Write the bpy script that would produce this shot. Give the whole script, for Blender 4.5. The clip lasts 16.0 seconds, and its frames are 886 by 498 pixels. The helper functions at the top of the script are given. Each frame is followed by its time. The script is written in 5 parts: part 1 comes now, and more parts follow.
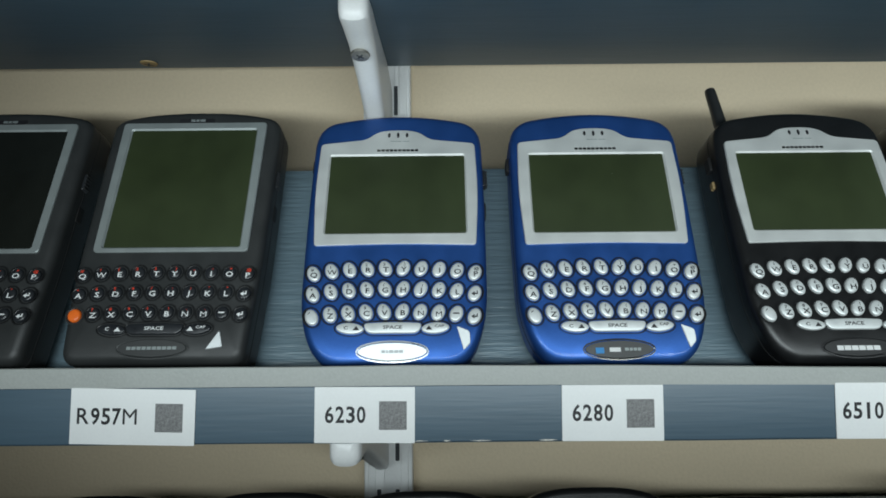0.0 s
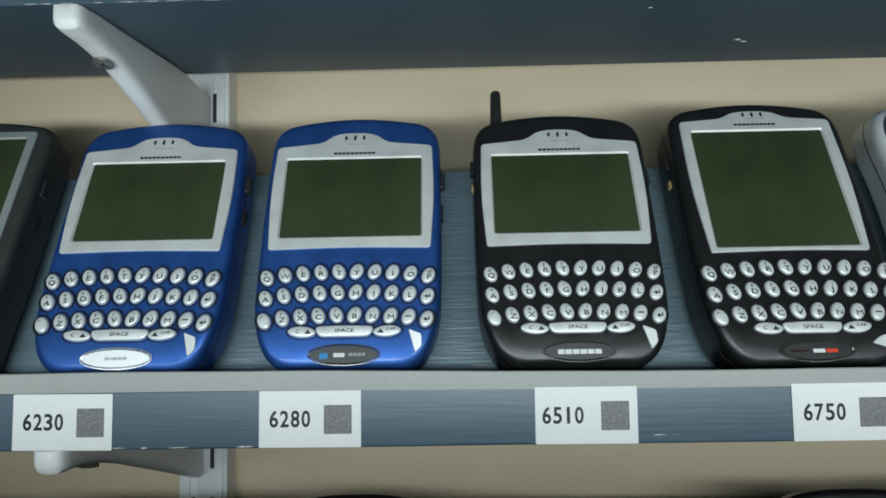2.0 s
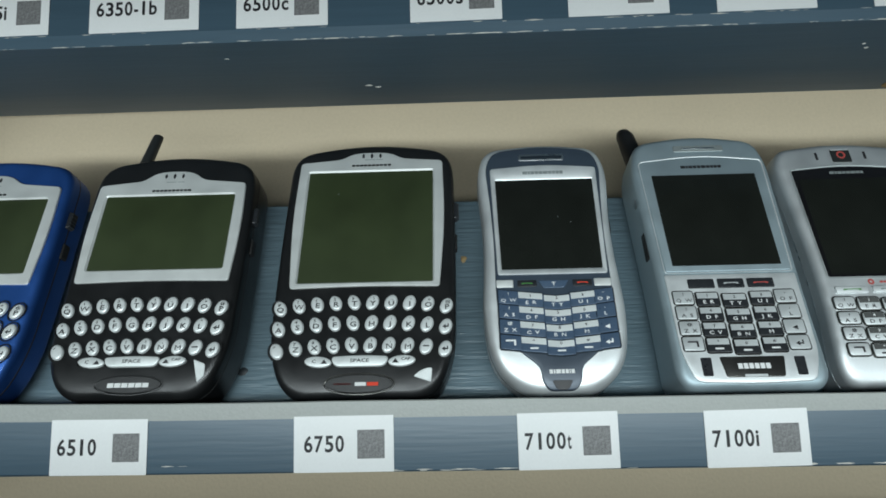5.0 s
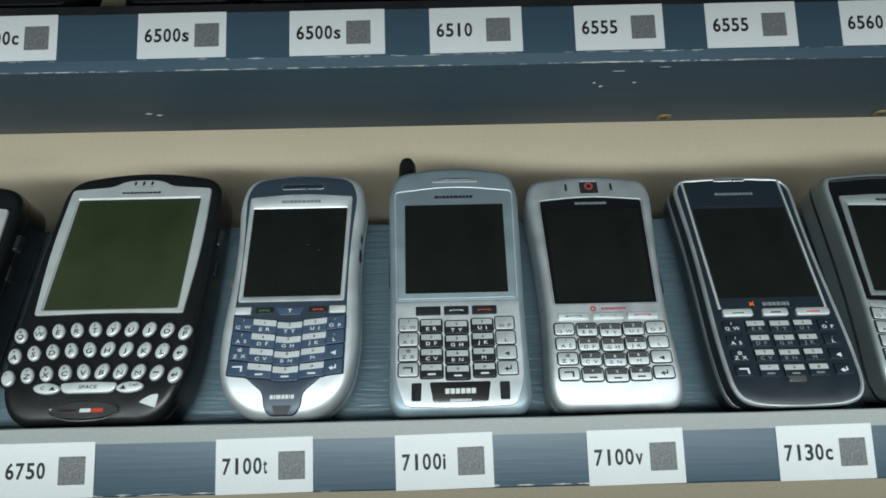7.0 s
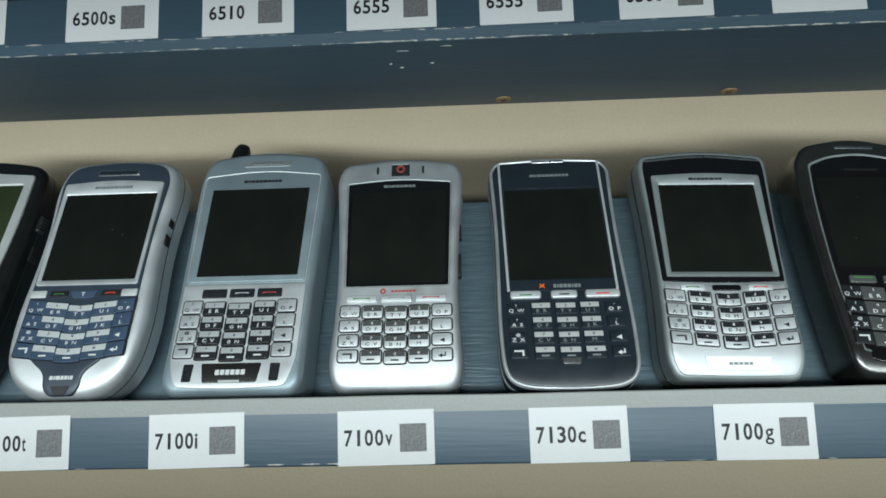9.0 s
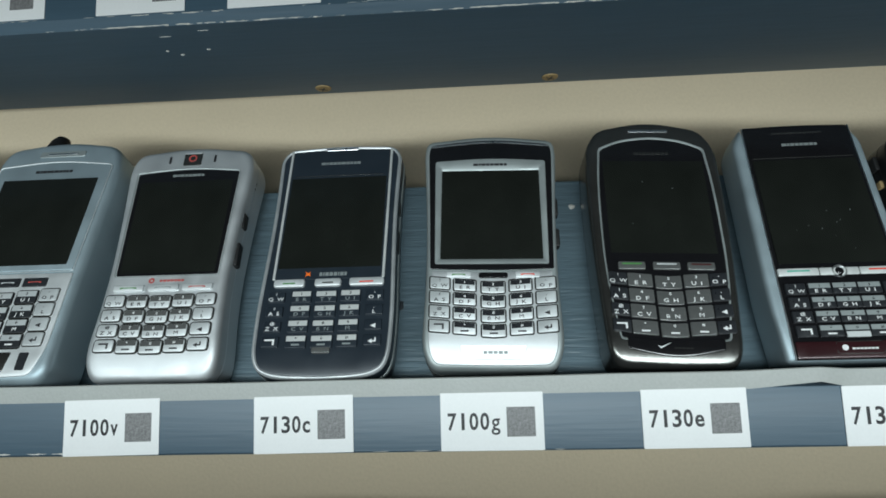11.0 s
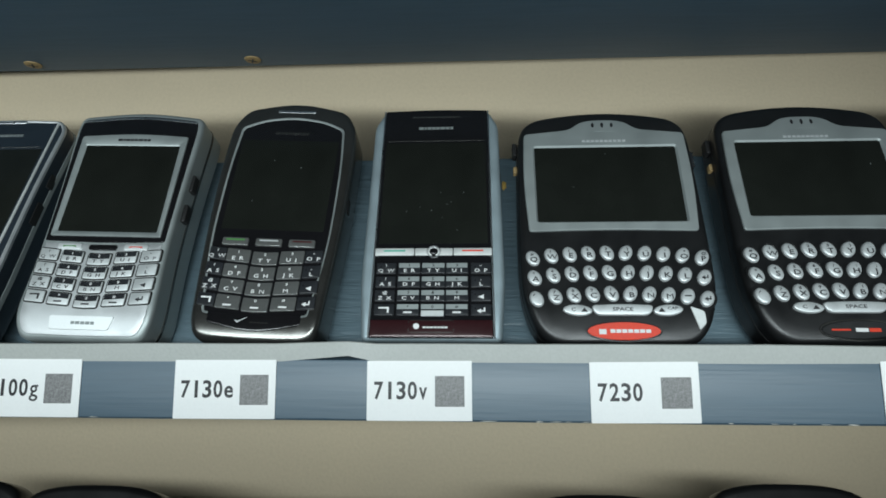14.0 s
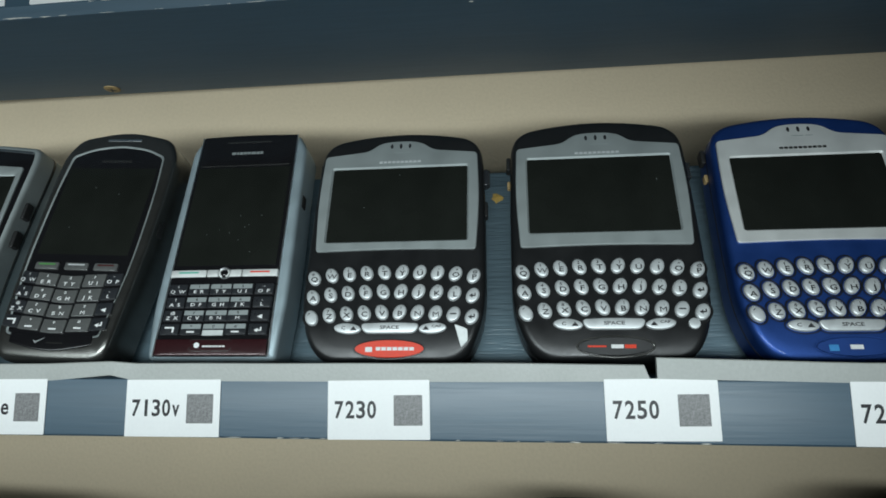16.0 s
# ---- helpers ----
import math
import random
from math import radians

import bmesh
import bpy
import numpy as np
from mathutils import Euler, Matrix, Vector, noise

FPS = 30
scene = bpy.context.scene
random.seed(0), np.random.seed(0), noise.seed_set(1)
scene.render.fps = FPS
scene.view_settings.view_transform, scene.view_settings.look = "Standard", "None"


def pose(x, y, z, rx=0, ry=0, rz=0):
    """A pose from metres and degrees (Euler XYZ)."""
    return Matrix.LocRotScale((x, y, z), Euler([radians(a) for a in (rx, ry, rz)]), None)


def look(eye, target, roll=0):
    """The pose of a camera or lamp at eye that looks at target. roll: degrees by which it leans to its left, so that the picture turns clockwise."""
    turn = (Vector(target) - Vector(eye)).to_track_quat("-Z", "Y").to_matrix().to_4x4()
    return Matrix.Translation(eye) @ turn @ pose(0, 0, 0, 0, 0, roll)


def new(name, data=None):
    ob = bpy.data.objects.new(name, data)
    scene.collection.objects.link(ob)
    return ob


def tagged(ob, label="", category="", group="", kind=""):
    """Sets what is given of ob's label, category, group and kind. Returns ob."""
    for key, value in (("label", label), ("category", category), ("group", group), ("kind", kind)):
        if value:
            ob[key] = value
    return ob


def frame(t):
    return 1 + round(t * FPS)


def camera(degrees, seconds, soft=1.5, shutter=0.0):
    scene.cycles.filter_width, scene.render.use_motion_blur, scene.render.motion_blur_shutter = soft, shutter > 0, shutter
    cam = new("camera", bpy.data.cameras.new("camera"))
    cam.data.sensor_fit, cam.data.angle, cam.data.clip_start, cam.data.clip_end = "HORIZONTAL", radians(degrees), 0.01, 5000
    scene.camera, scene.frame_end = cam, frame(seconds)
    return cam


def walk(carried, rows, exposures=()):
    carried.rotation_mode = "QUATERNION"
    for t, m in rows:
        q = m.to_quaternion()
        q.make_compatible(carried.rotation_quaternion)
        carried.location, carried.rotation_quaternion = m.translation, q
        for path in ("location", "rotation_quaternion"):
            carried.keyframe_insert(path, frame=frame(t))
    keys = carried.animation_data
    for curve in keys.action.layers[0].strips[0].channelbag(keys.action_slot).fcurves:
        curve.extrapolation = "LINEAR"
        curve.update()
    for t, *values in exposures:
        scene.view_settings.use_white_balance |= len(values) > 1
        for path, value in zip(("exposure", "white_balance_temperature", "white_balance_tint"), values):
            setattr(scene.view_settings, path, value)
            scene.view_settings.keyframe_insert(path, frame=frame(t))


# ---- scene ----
cam = camera(75.2, 16.0, soft=1.7)
PATH = [
    (0, (-0.009, -0.215, 0.039), (-0.01, 1.782, 0.139), -0.5),
    (0.5, (0.018, -0.212, 0.037), (0.006, 1.784, 0.149), -0.7),
    (1, (0.044, -0.211, 0.035), (0.021, 1.786, 0.135), -0.9),
    (1.5, (0.074, -0.21, 0.036), (0.045, 1.787, 0.135), -1.0),
    (2, (0.106, -0.213, 0.037), (0.074, 1.783, 0.16), -1.0),
    (2.5, (0.136, -0.216, 0.036), (0.101, 1.78, 0.168), -1.3),
    (3, (0.166, -0.217, 0.038), (0.124, 1.778, 0.177), -1.3),
    (3.5, (0.201, -0.214, 0.041), (0.157, 1.778, 0.203), -1.3),
    (4, (0.236, -0.213, 0.042), (0.204, 1.777, 0.236), -1.1),
    (4.5, (0.263, -0.217, 0.036), (0.214, 1.771, 0.248), -1.1),
    (5, (0.291, -0.22, 0.036), (0.235, 1.766, 0.261), -1.2),
    (5.2, (0.307, -0.22, 0.037), (0.248, 1.766, 0.268), -1.2),
    (7.3, (0.412, -0.229, 0.041), (0.431, 1.753, 0.307), -1.3),
    (7.5, (0.423, -0.227, 0.04), (0.409, 1.754, 0.312), -1.1),
    (8, (0.454, -0.228, 0.037), (0.409, 1.755, 0.296), -1.4),
    (8.5, (0.481, -0.229, 0.034), (0.416, 1.756, 0.27), -1.4),
    (8.7, (0.49, -0.228, 0.034), (0.423, 1.757, 0.271), -1.4),
    (10.8, (0.596, -0.214, 0.025), (0.484, 1.768, 0.267), -1.2),
    (11, (0.61, -0.214, 0.025), (0.494, 1.767, 0.274), -1.5),
    (11.5, (0.637, -0.213, 0.023), (0.535, 1.768, 0.277), -1.4),
    (12, (0.668, -0.213, 0.021), (0.555, 1.766, 0.281), -1.1),
    (12.5, (0.699, -0.213, 0.023), (0.571, 1.766, 0.288), -0.9),
    (13, (0.727, -0.216, 0.019), (0.569, 1.758, 0.295), -0.5),
    (13.5, (0.754, -0.214, 0.011), (0.611, 1.764, 0.273), 0.2),
    (14, (0.773, -0.204, 0.011), (0.667, 1.776, 0.277), 0.1),
    (14.5, (0.802, -0.202, 0.008), (0.667, 1.776, 0.273), -0.0),
    (15, (0.83, -0.202, 0.011), (0.649, 1.772, 0.27), -0.2),
    (15.5, (0.855, -0.203, 0.013), (0.645, 1.769, 0.27), -0.2),
    (16, (0.877, -0.205, 0.017), (0.658, 1.764, 0.291), -0.4),
]
walk(cam, [(t, look(eye, target, roll)) for t, eye, target, roll in PATH])

# Light: a cold fixed strip, low along the whole row, added in place of the lamp that travels with the camera; the room
# itself is nearly dark.
LIGHT_POWER = 1.06
world = bpy.data.worlds.new("dark_room")
world.use_nodes = True
world.node_tree.nodes["Background"].inputs[0].default_value = (0.55, 0.6, 0.65, 1)
world.node_tree.nodes["Background"].inputs[1].default_value = 0.03
scene.world = world
strip = bpy.data.lights.new("camera_lamp_stand_in", "AREA")
strip.shape, strip.size, strip.size_y = "RECTANGLE", 1.3, 0.025
strip.energy, strip.color, strip.spread = LIGHT_POWER, (0.86, 0.98, 1.01), radians(90)
lamp = new("camera_lamp_stand_in", strip)
lamp.matrix_world = look((0.41, -0.234, 0.017), (0.41, 0.0, 0.061), -1.8)

# ---- materials ----
MM = 0.001


def mat(name, col, rough=0.5, metal=0.0, vary=0.12, scale=60.0, bump=0.0, stretch=(1, 1, 1), spec=0.5, coat=0.0, fine=900.0):
    """A painted, plastic or metal surface: colour and gloss vary at two scales, with fine relief."""
    m = bpy.data.materials.new(name)
    m.use_nodes = True
    nt = m.node_tree
    p = nt.nodes["Principled BSDF"]
    tc = nt.nodes.new("ShaderNodeTexCoord")
    mp = nt.nodes.new("ShaderNodeMapping")
    mp.inputs["Scale"].default_value = stretch
    nt.links.new(tc.outputs["Object"], mp.inputs[0])
    big = nt.nodes.new("ShaderNodeTexNoise")
    big.inputs["Scale"].default_value, big.inputs["Detail"].default_value = scale, 5
    small = nt.nodes.new("ShaderNodeTexNoise")
    small.inputs["Scale"].default_value, small.inputs["Detail"].default_value = fine, 3
    for n in (big, small):
        nt.links.new(mp.outputs[0], n.inputs["Vector"])
    add = nt.nodes.new("ShaderNodeMath")
    add.operation = "ADD"
    nt.links.new(big.outputs[0], add.inputs[0])
    nt.links.new(small.outputs[0], add.inputs[1])
    ramp = nt.nodes.new("ShaderNodeMapRange")
    ramp.inputs[1].default_value, ramp.inputs[2].default_value = 0.65, 1.35
    ramp.inputs[3].default_value, ramp.inputs[4].default_value = 1 - vary, 1 + vary
    nt.links.new(add.outputs[0], ramp.inputs[0])
    mul = nt.nodes.new("ShaderNodeMix")
    mul.data_type, mul.blend_type = "RGBA", "MULTIPLY"
    mul.inputs[0].default_value = 1
    mul.inputs[6].default_value = (*col, 1)
    nt.links.new(ramp.outputs[0], mul.inputs[7])
    nt.links.new(mul.outputs[2], p.inputs["Base Color"])
    rr = nt.nodes.new("ShaderNodeMapRange")
    rr.inputs[1].default_value, rr.inputs[2].default_value = 0.3, 0.7
    rr.inputs[3].default_value, rr.inputs[4].default_value = max(0.02, rough * 0.85), min(1, rough * 1.18)
    nt.links.new(big.outputs[0], rr.inputs[0])
    nt.links.new(rr.outputs[0], p.inputs["Roughness"])
    p.inputs["Metallic"].default_value = metal
    p.inputs["Specular IOR Level"].default_value = spec
    p.inputs["Coat Weight"].default_value = coat
    p.inputs["Coat Roughness"].default_value = 0.08
    if bump:
        b = nt.nodes.new("ShaderNodeBump")
        b.inputs["Strength"].default_value, b.inputs["Distance"].default_value = 1.0, bump
        nt.links.new(add.outputs[0], b.inputs["Height"])
        nt.links.new(b.outputs[0], p.inputs["Normal"])
    return m


SHELF_PAINT = mat("brushed_blue_grey_paint", (0.059, 0.103, 0.14), 0.4, vary=0.09, scale=30, bump=0.00008, stretch=(0.08, 0.8, 1.6), fine=420, spec=0.55)
BOARD_PAINT = mat("glossy_blue_grey_paint", (0.135, 0.195, 0.228), 0.36, vary=0.12, scale=24, bump=0.0007, stretch=(0.22, 1, 2.6), fine=260)
WALL_PAINT = mat("cream_wall_paint", (0.66, 0.55, 0.39), 0.75, vary=0.05, scale=14, bump=0.0003, fine=500)
DARK_ROOM = mat("dull_room_paint", (0.12, 0.12, 0.12), 0.8, vary=0.08, scale=3)
LIP = mat("pale_grey_vinyl", (0.37, 0.385, 0.365), 0.5, vary=0.08, scale=40, bump=0.0001)
WHITE_STEEL = mat("white_enamel", (0.84, 0.85, 0.84), 0.35, vary=0.04, scale=50)
STEEL = mat("dull_zinc", (0.32, 0.31, 0.28), 0.45, 0.8, vary=0.2, scale=300)
BRASS = mat("tarnished_brass", (0.4, 0.28, 0.13), 0.6, 0.25, vary=0.3, scale=400)
CHIP = mat("bare_white_chip", (0.62, 0.6, 0.55), 0.7, vary=0.2, scale=500)
YELLOW_CHIP = mat("bare_wood_chip", (0.55, 0.36, 0.09), 0.7, vary=0.3, scale=500)
KNOT = mat("dark_knot", (0.03, 0.035, 0.04), 0.5, vary=0.3, scale=300)
CARD = mat("white_label_card", (0.85, 0.86, 0.85), 0.45, vary=0.025, scale=80, spec=0.25)
INK = mat("black_ink", (0.015, 0.015, 0.017), 0.5, vary=0.1)
GREY_INK = mat("grey_print", (0.2, 0.2, 0.2), 0.5, vary=0.5, scale=900, fine=1500)
BLUE = mat("metallic_blue_plastic", (0.024, 0.095, 0.34), 0.46, 0.68, vary=0.12, scale=70, bump=0.00003, coat=0.15, fine=2500)
NAVY = mat("deep_blue_plastic", (0.016, 0.058, 0.24), 0.46, 0.68, vary=0.12, scale=70, coat=0.15, fine=2500)
BLACK = mat("black_soft_plastic", (0.0095, 0.01, 0.0105), 0.34, vary=0.2, scale=80, bump=0.00003, fine=3000)
CHARCOAL = mat("charcoal_plastic", (0.026, 0.028, 0.028), 0.45, vary=0.15, scale=70, bump=0.00003, fine=3000)
RUBBER = mat("black_rubber", (0.012, 0.012, 0.012), 0.6, vary=0.2)
SILVER = mat("silver_paint", (0.72, 0.74, 0.72), 0.5, 0.55, vary=0.06, scale=90, bump=0.00002, fine=3000)
SATIN = mat("satin_silver_plastic", (0.62, 0.645, 0.65), 0.5, 0.75, vary=0.06, scale=90, bump=0.00002, fine=3000)
PEWTER = mat("pewter_paint", (0.37, 0.41, 0.405), 0.5, 0.6, vary=0.06, scale=90, bump=0.00002, fine=3000)
ICE = mat("ice_blue_paint", (0.37, 0.455, 0.49), 0.5, 0.62, vary=0.06, scale=90, bump=0.00002, fine=3000)
BRIGHT = mat("bright_silver_paint", (0.79, 0.82, 0.82), 0.5, 0.7, vary=0.05, scale=90, fine=3000)
CHROME = mat("chrome", (0.72, 0.74, 0.75), 0.3, 1.0, vary=0.06, scale=120)
GUNMETAL = mat("gunmetal", (0.13, 0.13, 0.122), 0.22, 0.85, vary=0.15, scale=90)
SLATE = mat("slate_blue_plastic", (0.045, 0.062, 0.085), 0.35, 0.2, vary=0.1, scale=90, fine=2500)
INDIGO = mat("blue_black_plastic", (0.019, 0.027, 0.036), 0.34, 0.1, vary=0.12, scale=90, fine=2500)
GLOSS_BLACK = mat("piano_black", (0.008, 0.008, 0.009), 0.14, vary=0.2, scale=60, spec=0.5)
MAROON = mat("dark_maroon_gloss", (0.035, 0.01, 0.012), 0.2, 0.2, vary=0.15, scale=60)
# The broad mottling in both display colours imitates uneven glare on the glass.
GREEN_LCD = mat("green_grey_lcd", (0.0275, 0.0385, 0.0145), 0.45, vary=0.28, scale=14, fine=45, spec=0.5)
DARK_LCD = mat("dark_lcd", (0.011, 0.0125, 0.0105), 0.22, vary=0.25, scale=14, fine=50, spec=0.4)
KEY_PEARL = mat("pearl_key", (0.7, 0.73, 0.72), 0.42, 0.35, vary=0.05, scale=300, coat=0.2)
KEY_SILVER = mat("silver_key", (0.62, 0.65, 0.65), 0.45, 0.5, vary=0.06, scale=300)
KEY_DARK = mat("dark_key", (0.02, 0.022, 0.025), 0.3, vary=0.15, scale=300)
KEY_SMOKE = mat("smoke_key", (0.17, 0.175, 0.17), 0.2, 0.5, vary=0.12, scale=300)
KEY_NAVY = mat("navy_key", (0.06, 0.095, 0.15), 0.3, 0.1, vary=0.1, scale=300)
LEGEND_W = mat("white_legend", (0.75, 0.76, 0.75), 0.5, vary=0.05)
ORANGE = mat("orange_key", (0.85, 0.16, 0.02), 0.35, vary=0.08, scale=200)
RED = mat("red_plastic", (0.7, 0.06, 0.03), 0.5, vary=0.08, scale=200, spec=0.3)
RED_DARK = mat("dark_red_key", (0.05, 0.008, 0.008), 0.3, vary=0.1, scale=200)
FADED_RED = mat("faded_red_print", (0.42, 0.07, 0.06), 0.4, vary=0.1)
GREEN = mat("green_mark", (0.06, 0.22, 0.05), 0.4, vary=0.1)
TEAL = mat("teal_mark", (0.08, 0.4, 0.3), 0.4, vary=0.1)
SKY = mat("sky_blue_mark", (0.05, 0.25, 0.55), 0.4, vary=0.1)


# ---- shapes: outlines lie in x and z, in millimetres; y is the depth behind the front face ----
def rounded(pts, n=5):
    """A closed outline from corners (x, z, radius)."""
    out, k = [], len(pts)
    for i in range(k):
        a, b, c = Vector(pts[i - 1][:2]), Vector(pts[i][:2]), Vector(pts[(i + 1) % k][:2])
        r = pts[i][2] if len(pts[i]) > 2 else 0
        if r <= 0:
            out.append((b.x, b.y))
            continue
        la, lc = (a - b).length, (c - b).length
        p, q = b + (a - b) * min(r / la, 0.48), b + (c - b) * min(r / lc, 0.48)
        for j in range(n + 1):
            t = j / n
            w = p * (1 - t) ** 2 + b * 2 * t * (1 - t) + q * t * t
            out.append((w.x, w.y))
    return out


def rrect(cx, cz, w, h, r=1.0, n=4):
    x, z = w / 2, h / 2
    return rounded([(cx - x, cz - z, r), (cx + x, cz - z, r), (cx + x, cz + z, r), (cx - x, cz + z, r)], n)


def oval(cx, cz, w, h, turn=0.0, n=18):
    c, s = math.cos(radians(turn)), math.sin(radians(turn))
    pts = [(w / 2 * math.cos(2 * math.pi * i / n), h / 2 * math.sin(2 * math.pi * i / n)) for i in range(n)]
    return [(cx + x * c - z * s, cz + x * s + z * c) for x, z in pts]


def inset(outline, d):
    """The outline moved inwards by d."""
    out, k = [], len(outline)
    for i in range(k):
        a, b, c = Vector(outline[i - 1]), Vector(outline[i]), Vector(outline[(i + 1) % k])
        e, f = (b - a), (c - b)
        n = Vector((-e.y, e.x)).normalized() + Vector((-f.y, f.x)).normalized()
        n = n.normalized() if n.length > 1e-6 else Vector((0, 0))
        out.append((b.x + n.x * d, b.y + n.y * d))
    return out


def loops(bm, rings, cap_first=True, cap_last=True):
    """Skins a row of closed loops of (x, y, z), in millimetres."""
    vs = [[bm.verts.new((x * MM, y * MM, z * MM)) for x, y, z in r] for r in rings]
    k = len(rings[0])
    for a, b in zip(vs, vs[1:]):
        for i in range(k):
            bm.faces.new((a[i], a[(i + 1) % k], b[(i + 1) % k], b[i]))
    if cap_first:
        bm.faces.new(list(reversed(vs[0])))
    if cap_last:
        bm.faces.new(vs[-1])
    return bm


def slab(outline, y0, y1, bevel=0.3, back=0.0, bm=None, grid=0):
    """A plate from the front y0 to the back y1, its front edge rounded by bevel and its back edge by back."""
    bm = bm or bmesh.new()
    steps = 1 if bevel < 0.25 else 3 if bevel < 1.5 else 5
    rows = [(y0 + bevel * (1 - math.cos(math.pi / 2 * i / steps)), bevel * (1 - math.sin(math.pi / 2 * i / steps))) for i in range(steps + 1)]
    if back:
        rows += [(y1 - back * (1 - math.sin(math.pi / 2 * i / 4)), back * (1 - math.cos(math.pi / 2 * i / 4))) for i in range(5)]
    else:
        rows.append((y1, 0))
    rings = [[(x, y, z) for x, z in inset(outline, d)] for y, d in rows]
    if grid:
        # the front is closed by shrinking rings, so that it can be bent
        cx, cz = (sum(p[i] for p in rings[0]) / len(rings[0]) for i in (0, 2))
        inner = []
        for k in range(grid):
            s = (k + 1) / (grid + 1)
            inner.append([(cx + (x - cx) * s, y, cz + (z - cz) * s) for x, y, z in rings[0]])
        rings = inner + rings
    loops(bm, rings)
    return bm


def polar(outline, centre, angles):
    """The outline met by rays from the centre at the given angles."""
    cx, cz = centre
    k, out = len(outline), []
    for a in angles:
        dx, dz, best = math.cos(a), math.sin(a), 0
        for i in range(k):
            x1, z1 = outline[i][0] - cx, outline[i][1] - cz
            x2, z2 = outline[(i + 1) % k][0] - cx, outline[(i + 1) % k][1] - cz
            den = dx * (z2 - z1) - dz * (x2 - x1)
            if abs(den) < 1e-9:
                continue
            t = (x1 * (z2 - z1) - z1 * (x2 - x1)) / den
            u = (x1 * dz - z1 * dx) / den
            if t > 0 and -1e-6 <= u <= 1 + 1e-6:
                best = max(best, t)
        out.append((cx + dx * best, cz + dz * best))
    return out


def ringplate(outer, inner, y0, y1, sink, bevel=0.3):
    """A frame: the outline outer with the hole inner, whose edge slopes down to the depth sink."""
    cx = sum(p[0] for p in inner) / len(inner)
    cz = sum(p[1] for p in inner) / len(inner)
    angles = sorted({round(math.atan2(z - cz, x - cx), 4) for x, z in list(outer) + list(inner)})
    o, i = polar(outer, (cx, cz), angles), polar(inner, (cx, cz), angles)
    bm = bmesh.new()
    rows = [[(x, y1, z) for x, z in o], [(x, y0 + bevel, z) for x, z in o], [(x, y0, z) for x, z in inset(o, bevel)],
            [(x, y0, z) for x, z in inset(i, -0.8)], [(x, sink, z) for x, z in i]]
    loops(bm, rows, False, False)
    return bm


def rod(rows, n=14, squash=1.0):
    """A turned piece along z: rows of (x, y, z, radius)."""
    bm = bmesh.new()
    return loops(bm, [[(x + r * math.cos(2 * math.pi * i / n), y + squash * r * math.sin(2 * math.pi * i / n), z) for i in range(n)] for x, y, z, r in rows])


CHINS = {}


def chin_of(parent):
    """How far the foot of a phone curves back: (height from which it bends, depth), for parts laid out in the phone's own frame."""
    if parent is None:
        return None
    if parent.name in CHINS:
        return CHINS[parent.name]
    if parent.parent and parent.parent.name in CHINS and parent.location.length == 0:
        return CHINS[parent.parent.name]
    return None


def chin_depth(chin, z):
    return chin[1] * max(0.0, (chin[0] - z) / chin[0]) ** 2


def finish(bm, name, material, angle=38):
    me = bpy.data.meshes.new(name)
    bmesh.ops.recalc_face_normals(bm, faces=bm.faces)
    bm.to_mesh(me)
    bm.free()
    me.shade_smooth()
    me.set_sharp_from_angle(angle=radians(angle))
    me.materials.append(material)
    return me


def part(name, bm, material, parent=None, label="", at=None):
    chin = chin_of(parent) if at is None else None
    if chin:
        for v in bm.verts:
            v.co.y += chin_depth(chin, v.co.z / MM) * MM
    ob = new(name, finish(bm, name, material))
    ob.parent = parent
    if at:
        ob.location = [c * MM for c in at]
    return tagged(ob, label)


SHARED = {}


def shared_part(key, make, name, material, parent, at=(0, 0, 0), turn=0.0, label=""):
    """A part whose mesh is shared by all parts of the same key and material."""
    k = (key, material.name)
    if k not in SHARED:
        SHARED[k] = finish(make(), name, material)
    ob = new(name, SHARED[k])
    chin = chin_of(parent)
    ob.parent, ob.location = parent, (at[0] * MM, (at[1] + (chin_depth(chin, at[2]) if chin else 0)) * MM, at[2] * MM)
    ob.rotation_euler = (0, radians(turn), 0)
    return tagged(ob, label)


def lettering(text, height, material, thick=0.04, wide=1.0):
    """The mesh of a word, centred, facing the viewer; height of its capitals in millimetres."""
    k = ("text", text, height, material.name, wide)
    if k not in SHARED:
        cu = bpy.data.curves.new("word", "FONT")
        cu.body, cu.size, cu.align_x, cu.align_y = text, height * MM / 0.7, "CENTER", "CENTER"
        cu.resolution_u, cu.extrude, cu.offset = 2, thick * MM, (0 if "M" in text or "N" in text or "W" in text else 0.02) * height * MM
        ob = bpy.data.objects.new("word", cu)
        scene.collection.objects.link(ob)
        me = bpy.data.meshes.new_from_object(ob.evaluated_get(bpy.context.evaluated_depsgraph_get()))
        bpy.data.objects.remove(ob)
        me.transform(Matrix.Rotation(math.pi / 2, 4, "X") @ Matrix.Diagonal((wide, 1, 1, 1)))
        me.materials.clear()
        me.materials.append(material)
        SHARED[k] = me
    return SHARED[k]


def legend(text, height, material, parent, at, name="legend"):
    ob = new(name, lettering(text, height, material, wide=1.3 if name == "legend" else 1.0))
    chin = chin_of(parent)
    ob.parent, ob.location = parent, (at[0] * MM, (at[1] + (chin_depth(chin, at[2]) if chin else 0)) * MM, at[2] * MM)
    return ob


